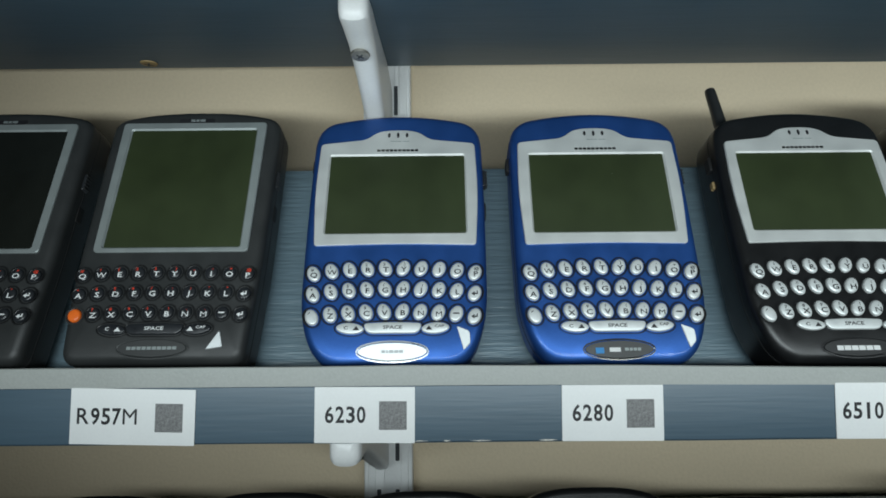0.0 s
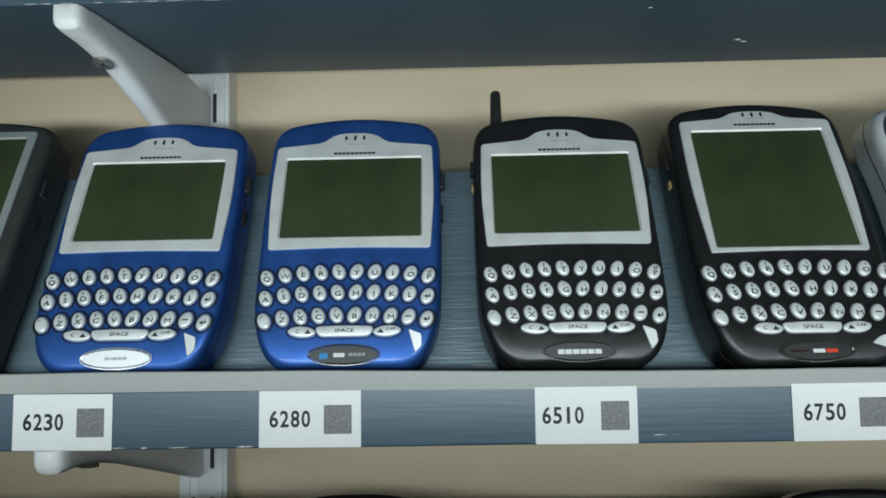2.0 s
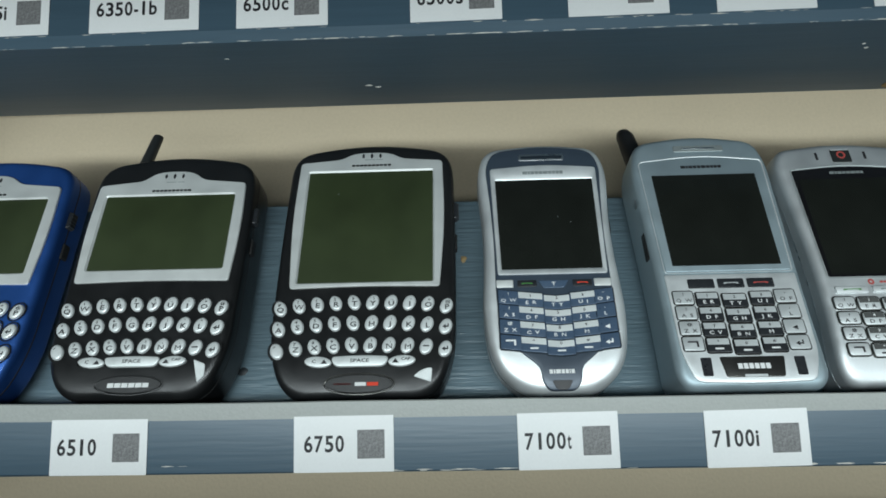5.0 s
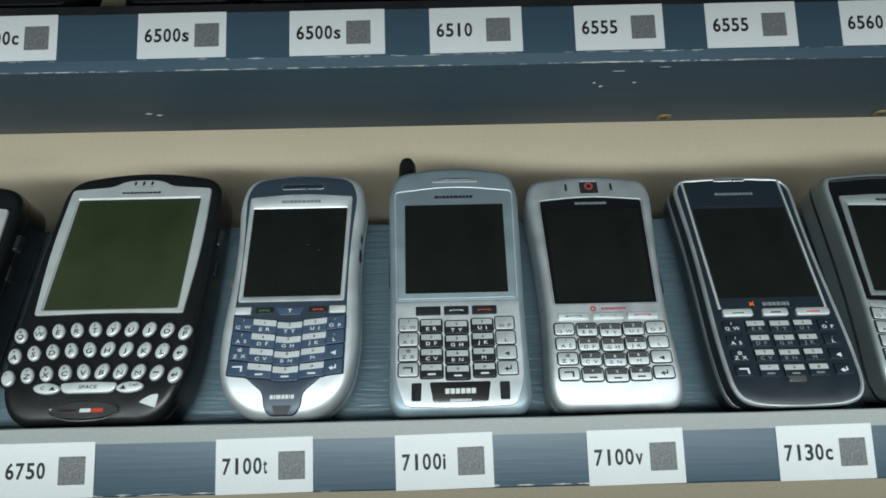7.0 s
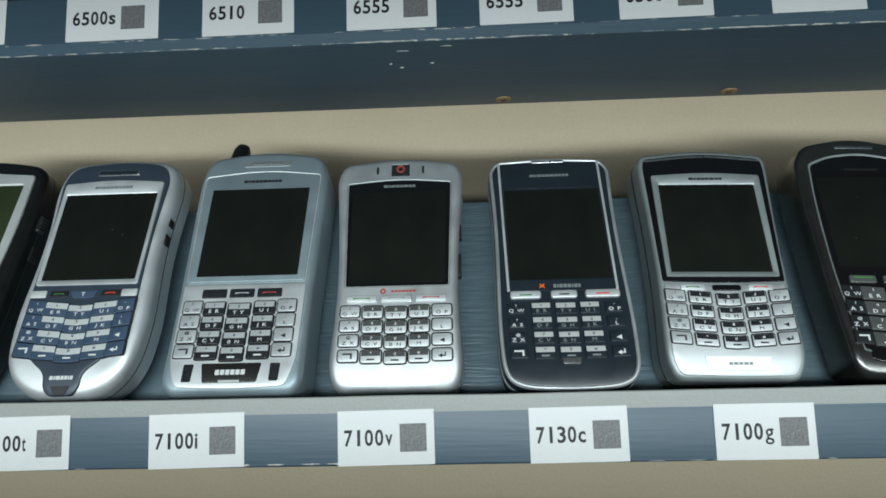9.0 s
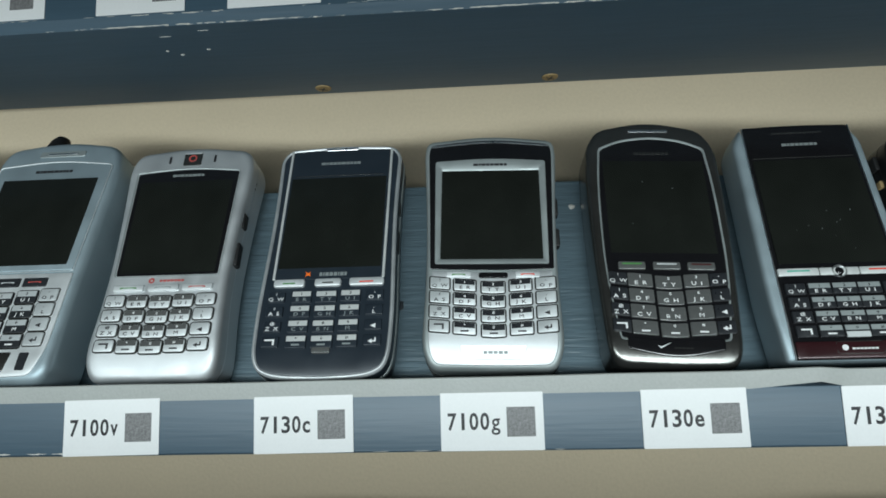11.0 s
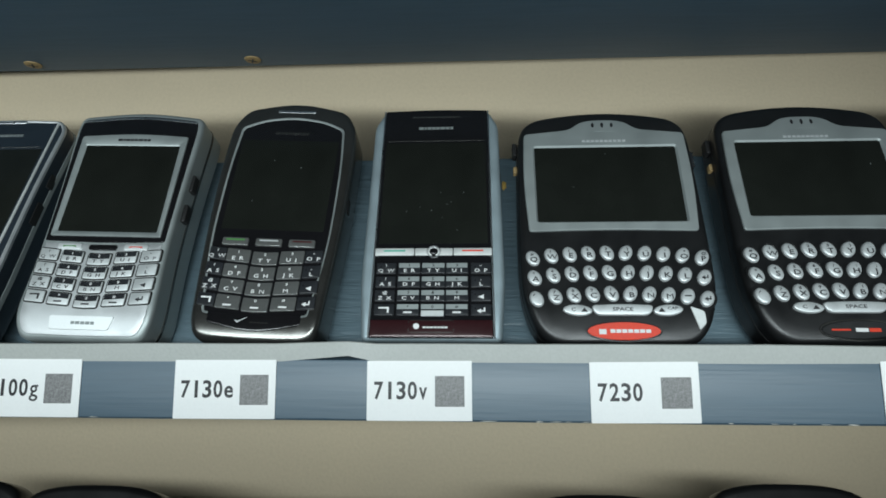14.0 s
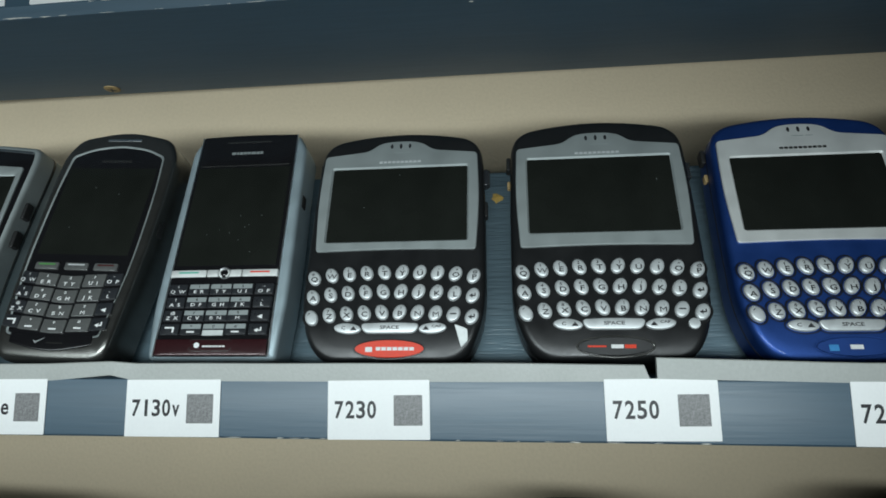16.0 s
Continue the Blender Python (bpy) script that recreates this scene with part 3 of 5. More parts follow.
def wide_phone(cx, label, shell, bezel, bezel_mat, lcd, scr, key_mat=None, ink=None, badge=None, badge_bars=None, antenna=None, tri="blade", s=1.0, half=38.0, top=123.5, bottom=5.2, first=None, rows=(46.3, 37.0, 27.0), arc=2.0, pitch=7.6,
               hump=True, boxy=False, thick=20.0, grow=1.0, brand_ink=None, rim=False, rise=7.6, specks=0):
    """A broad messaging phone: shell, bezel round the display, oval keys, space and shift keys, badge."""
    key_mat, ink = key_mat or KEY_PEARL, ink or INK
    root = phone_root(cx, label, chin=(23, 3.0))
    h = half
    g = grow
    if boxy:
        o = rounded([(-h + 1.5, bottom, 5), (h - 1.5, bottom, 5), (h + 0.6 + 0.6 * g, 45, 12), (h - 1 + 2.8 * g, top - 3 + 1.6 * g, 7), (h * 0.45, top + 3.2 * g, 20), (-h * 0.45, top + 3.2 * g, 20), (-h + 1 - 2.8 * g, top - 3 + 1.6 * g, 7), (-h - 0.6 - 0.6 * g, 45, 12)], 6)
    else:
        half_outline = [(h * 0.68, bottom, 6), (h - 4.6, bottom + 6.5, 7), (h + 0.3 * g, 27, 11), (h - 0.8 + 1.7 * g, 70, 20), (h - 2.4 + 2.8 * g, top - 9.5 + 1.4 * g, 7), (h - 7.5 + 2.5 * g, top - 3.6 + 2.4 * g, 5), (h * 0.45, top - 0.9 + 2.8 * g, 9)]
        o = rounded([*half_outline, (0, top + 0.4 + 2.8 * g, 10), *[(-x, z, r) for x, z, r in reversed(half_outline)]], 5)
    o = inset(o, -0.9)
    part("shell", slab(o, 0, thick, 2.4 + 1.4 * g, 4.5, grid=14), shell, root)
    # a seam between front and back shells
    part("seam", slab(inset(o, -0.12), 7.6, 8.2, 0.1), RUBBER, root, "dark seam round the shell")
    w0, w1, b0, b1 = bezel
    if hump:
        bz = rounded([(-w0 / 2, b0, 1.5), (0, b0 + 0.9, 20), (w0 / 2, b0, 1.5), (w1 / 2 + 0.7, (b0 + b1) / 2, 20), (w1 / 2 - 0.3, b1, 2), (15, b1 + rise * 0.3, 3), (8.5, b1 + rise, 7), (-8.5, b1 + rise, 7), (-15, b1 + rise * 0.3, 3), (-w1 / 2 + 0.3, b1, 2), (-w1 / 2 - 0.7, (b0 + b1) / 2, 20)], 5)
    else:
        bz = rounded([(-w0 / 2, b0, 2), (w0 / 2, b0, 2), (w1 / 2, b1, 2), (-w1 / 2, b1, 2)], 4)
    sw, s0, s1 = scr
    hole = rounded([(-sw / 2, s0, 0.6), (sw / 2, s0, 0.6), (sw / 2, s1, 0.6), (-sw / 2, s1, 0.6)], 2)
    part("bezel", ringplate(bz, hole, -1.0, 1.6, -0.15, 0.35), bezel_mat, root, "silver frame round the display")
    screen(root, sw + 0.6, s0 - 0.3, s1 + 0.3, lcd, -0.25)
    if hump:
        for u in (-4.2, 0, 4.2):
            part("speaker_slot", slab(oval(u, b1 + rise * 0.6, 1.3, 2.6 if u else 3.0, 0, 10), -1.12, -0.8, 0.03), INK, root, "small dark slot")
        bars(root, "brand_mark", 0, (s1 + b1) / 2 + (0.6 if b1 - s1 < 6 else -0.6), [1.6] * 10, 1.2, brand_ink or GUNMETAL, -1.06, 0.35)
        bars(root, "brand_mark", 1, b1 + 1.1, [5, 3.2], 0.35, PEWTER, -1.06, 0.6)
    else:
        part("earpiece", slab(rrect(0, b1 + 1.6, 17, 2.6, 0.8), -0.2, 0.5, 0.1), INK, root, "dark earpiece slot")
        bars(root, "earpiece_mesh", 0.5, b1 + 1.7, [2, 1.5, 2.5], 1.2, PEWTER, -0.35)
    oval_keys(root, rows, pitch, key_mat, ink, arc, (5.4, 7.3) if not boxy else (5.4, 5.8), first)
    v = rows[2] - 6.9
    low = rounded([(-12.3, v + 1.9, 2.2), (-10.5, v - 2.4, 2.6), (10.5, v - 2.4, 2.6), (12.3, v + 1.9, 2.2), (0, v + 2.5, 14)], 5)
    k = part("space_key", slab(low, -1.1, 1, 0.6), key_mat, root)
    part("key_rim", ringplate(inset(low, -0.9), inset(low, -0.2), -0.35, 0.3, 0.2, 0.2), BLACK, k)
    legend("SPACE", 1.5, ink, k, (0, -1.12, v))
    for side in (-1, 1):
        ol = oval(side * 17.4, v - 0.2, 11.4, 4.7, side * 4, 20)
        k = part("shift_key", slab(ol, -1.1, 1, 0.6), key_mat, root)
        part("key_rim", ringplate(inset(ol, -0.9), inset(ol, -0.2), -0.35, 0.3, 0.2, 0.2), BLACK, k)
        a = side * 17.4 + (2.6 if side < 0 else -2.6)
        part("key_mark", slab([(a - 1.4, v - 1.1), (a + 1.4, v - 1.1), (a, v + 0.7)], -1.13, -1, 0.02), ink, k)
        if side < 0:
            legend("C", 1.4, ink, k, (a - 4.2, -1.13, v - 0.1))
        else:
            legend("CAP", 1.1, ink, k, (a + 4.2, -1.13, v + 0.4))
    if badge:
        ov = oval(0, bottom + 5.3, 28, 7.2, 0, 26)
        b = part("badge", slab(ov, -0.35, 0.6, 0.2), badge, root, "oval badge plate")
        part("badge_rim", ringplate(inset(ov, -0.6), inset(ov, -0.02), -0.3, 0.4, 0.1, 0.15), CHROME if badge is BRIGHT else GUNMETAL if rim else shell, b)
        for u, ws, hh, m in badge_bars or ():
            bars(b, "badge_mark", u, bottom + 5.3, ws, hh, m, -0.42, 0.35)
    if tri == "blade":
        part("latch_mark", slab(rounded([(26.0, bottom + 15.6, 0.8), (28.8, bottom + 5.6, 0.8), (31.6, bottom + 8.5, 1), (31.4, bottom + 13.5, 1.2)], 3), -0.4, 0.5, 0.2), BRIGHT if shell is not BLACK else KEY_PEARL, root, "pale blade-shaped latch")
    elif tri == "fin":
        part("latch_mark", slab(rounded([(22, bottom + 8, 1), (29.5, bottom + 5.5, 0.8), (30.0, bottom + 11.5, 1), (26, bottom + 11, 3)], 3), -0.4, 0.5, 0.2), KEY_PEARL, root, "pale fin-shaped latch")
    elif tri == "sail":
        part("latch_mark", slab(rounded([(21.5, bottom + 4.6, 0.6), (28.5, bottom + 5.6, 0.8), (26.6, bottom + 12.5, 1)], 3), -0.4, 0.5, 0.2), BRIGHT, root, "pale triangular latch")
    elif tri == "dot":
        part("round_key", slab(oval(29.8, rows[2] - 7, 4.5, 4.5), -0.9, 0.8, 0.5), key_mat, root)
    if antenna:
        u, v0, v1 = antenna
        part("antenna", rod([(u, 11, v0 - 8, 3.4), (u, 12, v0, 3.3), (u + 1.3, 17.6, v1 - 2, 2.7), (u + 1.4, 18, v1, 2.4), (u + 1.4, 18.2, v1 + 0.8, 1.4)], 14), CHARCOAL, root, "stubby dark grey antenna")
    side_button(root, h + 1.5 * g, 78, 8, 9)
    edge = h + 0.9 + 1.5 * g
    if shell in (BLACK, NAVY):
        part("headset_jack", slab(rrect(-edge + 0.5, 91, 1.6, 3.8, 0.7, 3), 8.0, 10.6, 0.3), BRASS, root, "small brass headset jack")
    part("jack_cover", slab(rrect(-edge + 0.5, 102, 2.0, 7.0, 0.8, 3), 7.0, 11.4, 0.4), RUBBER, root, "dark rubber cover")
    wheel = part("scroll_wheel", slab(rrect(edge - 0.7, 94, 3.4, 9.0, 1.6, 4), 5.0, 9.0, 0.8), KEY_DARK, root, "dark ribbed scroll wheel")
    for k in range(5):
        part("rib", slab(rrect(edge + 0.9, 90.6 + k * 1.7, 0.9, 0.6, 0.2, 2), 5.2, 8.8, 0.1), CHARCOAL, wheel)
    dust(root, specks, sw * 0.45, s0 + 2, s1 - 2, -0.27)
    return root


# keypads of the narrow phones
PAIRS = (("QW", "ER", "TY", "UI", "OP"), ("AS", "DF", "GH", "JK", "L"), ("ZX", "CV", "BN", "M", "<"), ("/", "*", "0", "#", ">"))
SIGNS = (("!", "1", "2", "3", "-"), ("?", "4", "5", "6", ","), ("@", "7", "8", "9", ""), ("", "", "", "", ""))


def grid_keys(root, us, vs, outer, inner, outer_mat, inner_mat, cap_mat, ink_outer, ink_inner, ink_cap, drop=0.0, cap_top=True, r=0.8, outer_slant=0.0, inner_last=None, rim=None, size=1.5):
    """Four rows of five keys; the three middle ones carry a two-tone cap."""
    for j, v in enumerate(vs):
        for i, u in enumerate(us):
            mid = i in (1, 2, 3)
            w, h = inner if mid else outer
            if mid and i == 2:
                w *= 1.06
            z = v - drop * (1 - abs(i - 2) / 2)
            m = inner_mat if mid else outer_mat
            sl = 0 if i == 2 else outer_slant * (1 if i < 2 else -1)
            pts = [(-w / 2, -h / 2 + sl * 0.5, r), (0, -h / 2 - (abs(outer_slant) * 0.5 if i == 2 else 0), r), (w / 2, -h / 2 - sl * 0.5, r), (w / 2, h / 2 - sl * 0.5, r), (0, h / 2 - (abs(outer_slant) * 0.5 if i == 2 else 0), r), (-w / 2, h / 2 + sl * 0.5, r)]
            kk = ("gridkey", round(w, 2), round(h, 2), round(sl, 2), i == 2, r)
            key = shared_part(kk, lambda: slab(rounded(pts, 2), -0.9, 0.9, 0.3), "key", m, root, (u, 0, z))
            if rim:
                shared_part(("keyrim",) + kk, lambda: slab(inset(rounded(pts, 2), -0.55), -0.52, 0.4, 0.1), "key_rim", rim, key)
            if mid and cap_mat:
                t = 0.25 * h * (1 if cap_top else -1)
                pc = [(-w / 2 + 0.35, t - h * 0.21 + sl * 0.5), (0, t - h * 0.21 - (abs(outer_slant) * 0.5 if i == 2 else 0)), (w / 2 - 0.35, t - h * 0.21 - sl * 0.5), (w / 2 - 0.35, t + h * 0.22 - sl * 0.5), (0, t + h * 0.22 - (abs(outer_slant) * 0.5 if i == 2 else 0)), (-w / 2 + 0.35, t + h * 0.22 + sl * 0.5)]
                shared_part(("cap",) + kk + (cap_top,), lambda: slab(pc, -1.0, -0.7, 0.05), "key_cap", cap_mat if not (inner_last and j == 3 and i == 2) else inner_last, key)
            ink = ink_inner if mid else ink_outer
            text = PAIRS[j][i]
            if text == "<":
                part("key_mark", slab([(-1.2, -0.6), (1.1, -1.6), (1.1, 0.4)], -1.0, -0.85, 0.02), ink, key)
            elif text == ">":
                part("key_mark", slab([(-1.7, -0.6), (0, -1.6), (0, -0.9), (1.6, -0.9), (1.6, 0.9), (1.0, 0.9), (1.0, -0.3), (0, -0.3), (0, 0.4)], -1.0, -0.85, 0.02), ink, key)
            elif text == "/":
                part("key_mark", slab([(-2.2, 0.4), (1.2, 0.4), (1.2, -1.4), (2.0, -1.4), (2.0, 1.1), (-2.2, 1.1)], -1.0, -0.85, 0.02), ink, key)
            else:
                if mid and j == 3:
                    bars(key, "key_mark", 0, -0.24 * h, [3.4], 0.7, ink, -0.98)
                    legend(text, 1.1, ink_cap, key, (0, -1.02, 0.24 * h if cap_top else -0.24 * h))
                else:
                    legend("  ".join(text), size, ink, key, (0, -0.95, (-0.24 if cap_top or not mid else 0.22) * h))
                    if SIGNS[j][i]:
                        legend(SIGNS[j][i], 1.15, ink_cap if mid else ink, key, (0, -1.02, (0.24 if cap_top or not mid else -0.24) * h))


def soft_keys(root, us, v, w, h, material, marks, r=0.6):
    for u, m in zip(us, marks):
        k = part("call_key", slab(rrect(u, v, w, h, r, 3), -0.9, 0.8, 0.3), material, root)
        if m:
            part("key_mark", slab(rounded([(u - w * 0.28, v - 0.5, 0.3), (u - w * 0.28, v + 0.3, 0.6), (u + w * 0.28, v + 0.3, 0.6), (u + w * 0.28, v - 0.5, 0.3), (u + w * 0.14, v - 0.1, 0.2), (u - w * 0.14, v - 0.1, 0.2)][::-1], 2), -0.98, -0.8, 0.02), m, k)


def silver_blue_phone(cx):
    root = phone_root(cx, "silver phone with slate-blue faceplate and split white keys", chin=(24, 4.0))
    o = rounded([(-14, 4.6, 8), (14, 4.6, 8), (27, 16, 14), (30, 38, 12), (27.6, 80, 25), (30.6, 112, 9), (26.8, 125.2, 7), (0, 128.2, 20), (-26.8, 125.2, 7), (-30.6, 112, 9), (-27.6, 80, 25), (-30, 38, 12), (-27, 16, 14)], 6)
    part("shell", slab(inset(o, -0.9), 0.4, 20, 4.5, 4.5, grid=14), BRIGHT, root)
    part("seam", slab(inset(o, -1.0), 8.5, 9, 0.05), RUBBER, root, "dark seam round the shell")
    fp = rounded([(-5.5, 5.4, 2), (5.5, 5.4, 2), (8, 9, 2), (8.4, 14.8, 3), (15.5, 20.5, 6), (23.5, 28, 8), (25.2, 44, 8), (24.8, 80, 20), (27.4, 114, 5), (23.4, 122.9, 6), (0, 125.8, 20), (-23.4, 122.9, 6), (-27.4, 114, 5), (-24.8, 80, 20), (-25.2, 44, 8), (-23.5, 28, 8), (-15.5, 20.5, 6), (-8.4, 14.8, 3), (-8, 9, 2)], 5)
    part("faceplate", slab(fp, -0.5, 2, 0.5, grid=14), SLATE, root, "slate-blue faceplate")
    bz = rounded([(-24, 56.2, 1.2), (24, 56.2, 1.2), (25.2, 112.4, 1.5), (0, 114.6, 24), (-25.2, 112.4, 1.5)], 4)
    part("bezel", ringplate(bz, rounded([(-22, 58.9, 0.4), (22, 58.9, 0.4), (22.8, 105.8, 0.4), (-22.8, 105.8, 0.4)], 2), -1.2, -0.2, -0.6, 0.3), BRIGHT, root, "white frame round the display")
    screen(root, 44.4, 58.7, 106, DARK_LCD, -0.72, top=46.2)
    bars(root, "brand_mark", 0, 109.6, [2.2, 1, 1.8, 1.6, 1.6, 2.2, 1.6, 1.4, 1.4, 1.6], 1.7, PEWTER, -1.28, 0.3)
    e = part("earpiece", slab(rrect(0, 119, 22, 3.6, 1.4), -0.75, 0.2, 0.2), CHROME, root, "chromed earpiece slot")
    part("earpiece_slot", slab(rrect(0, 118.9, 20, 1.8, 0.8), -0.8, 0.2, 0.05), INDIGO, e)
    for u, m in ((-21.2, SILVER), (21.2, SILVER)):
        part("side_key", slab(rrect(u, 52, 7.4, 3.6, 0.5, 2), -0.9, 0.4, 0.3), m, root)
    soft_keys(root, (-11.5, 12.5), 51.9, 8.4, 3.2, KEY_DARK, (GREEN, RED))
    k = part("menu_key", slab(rounded([(-6.5, 53.2, 0.5), (-4.5, 49.6, 0.8), (4.5, 49.6, 0.8), (6.5, 53.2, 0.5)], 2), -1.0, 0.4, 0.3), KEY_NAVY, root)
    legend("T", 1.6, LEGEND_W, k, (0, -1.03, 51.4))
    grid_keys(root, (-20.0, -10.6, 0.6, 11.8, 20.6), (45.6, 38.9, 32.1, 25.3), (8.6, 6.3), (10.9, 6.4), KEY_NAVY, KEY_NAVY, KEY_PEARL, LEGEND_W, LEGEND_W, INK, 2.4, True, 0.4, 1.0, rim=INDIGO)
    part("lanyard_loop", slab(rounded([(-4.2, 9.4, 0.8), (-2.4, 5.6, 1.6), (2.4, 5.6, 1.6), (4.2, 9.4, 0.8)], 4), -0.75, 0.2, 0.1), INK, root, "dark lanyard opening")
    bars(root, "brand_mark", 0, 12.9, [1.4, 0.7, 1.9, 1.3, 1.3, 0.5, 1.3], 1.7, LEGEND_W, -0.62, 0.3)
    for v in (92, 82):
        side_button(root, 28.6, v, 6)
    dust(root, 2, 18, 62, 96, -0.74)
    return root


def antenna_phone(cx):
    root = phone_root(cx, "ice-blue and silver phone with a stubby black antenna", chin=(14, 1.6))
    o = rounded([(-26, 5.4, 3), (26, 5.4, 3), (29.5, 10, 4), (29.5, 45, 20), (31.6, 114, 6), (28.4, 126.6, 6), (0, 131.2, 22), (-28.4, 126.6, 6), (-31.6, 114, 6), (-29.5, 45, 20), (-29.5, 10, 4)], 6)
    part("shell", slab(inset(o, -0.9), 0, 25, 3.6, 4.5, grid=14), ICE, root)
    part("antenna", rod([(-23.5, 13, 112, 5), (-24, 16, 126, 5), (-24.6, 22.4, 149, 4.6), (-24.9, 23.6, 153, 3.4), (-24.9, 23.9, 154.4, 1.4)], 16), RUBBER, root, "stubby black rubber antenna")
    part("earpiece", slab(rrect(1, 122.5, 24, 3.6, 1.2), -0.35, 0.6, 0.2), PEWTER, root, "silver earpiece slot")
    bars(root, "earpiece_slot", 1, 122.5, [16], 0.9, CHROME, -0.5)
    part("display_panel", slab(rounded([(-26.8, 56, 1.2), (26.8, 56, 1.2), (28.8, 114.5, 2), (0, 118, 26), (-28.8, 114.5, 2)], 5), -0.35, 1, 0.35), ICE, root)
    part("panel_trim", ringplate(rounded([(-27.4, 55.4, 1.2), (27.4, 55.4, 1.2), (29.4, 115, 2), (0, 118.6, 26), (-29.4, 115, 2)], 5), rounded([(-26.8, 56, 1.2), (26.8, 56, 1.2), (28.8, 114.5, 2), (0, 118, 26), (-28.8, 114.5, 2)], 5), -0.3, 0.8, 0.2, 0.15), BRIGHT, root)
    screen(root, 47, 58.8, 106.9, DARK_LCD, -0.45, top=48.6)
    bars(root, "brand_mark", 0, 111.5, [2.2, 1, 1.8, 1.6, 1.6, 2.2, 1.6, 1.4, 1.4, 1.6], 1.6, INK, -0.46, 0.3)
    fr = rounded([(-23.6, 7.6, 3), (0, 6.6, 20), (23.6, 7.6, 3), (27.4, 19, 5), (28.0, 54.6, 1), (-28.0, 54.6, 1), (-27.4, 19, 5)], 5)
    part("key_frame", slab(fr, -0.45, 1, 0.4, grid=10), BRIGHT, root, "bright silver keypad plate")
    soft_keys(root, (-13.2, -0.6, 12.0), 50.0, 11.2, 4.4, KEY_DARK, (None, BRIGHT, FADED_RED))
    grid_keys(root, (-22.0, -12.0, -0.8, 10.6, 20.6), (43.6, 36.8, 30.0, 23.2), (8.2, 5.8), (9.4, 6.0), KEY_SILVER, KEY_DARK, KEY_SILVER, INK, LEGEND_W, INK, 1.6, True, 0.7, rim=GUNMETAL)
    b = part("badge", slab(rounded([(-11.5, 9.2, 1), (11.5, 9.2, 1), (13, 17.6, 1), (-13, 17.6, 1)], 3), -0.8, 0.5, 0.3), GUNMETAL, root, "dark badge plate")
    bars(b, "badge_mark", 0, 13.6, [1.8] * 6, 2.2, LEGEND_W, -0.9, 0.4)
    bars(b, "badge_mark", 0, 9.8, [9], 1.0, BRIGHT, -0.9)
    for u in (-18.6, 18.6):
        part("speaker_slot", slab(rounded([(u - 2, 9.8, 0.6), (u + 2, 9.8, 0.6), (u + 2.4, 17.4, 0.6), (u - 2.0, 17.4, 0.6)], 2), -0.6, 0.5, 0.1), KEY_DARK, root, "dark speaker slot")
    side_button(root, 30.2, 88, 9)
    side_button(root, -30.4, 72, 14)
    side_button(root, -30.8, 96, 7, material=CHROME)
    return root


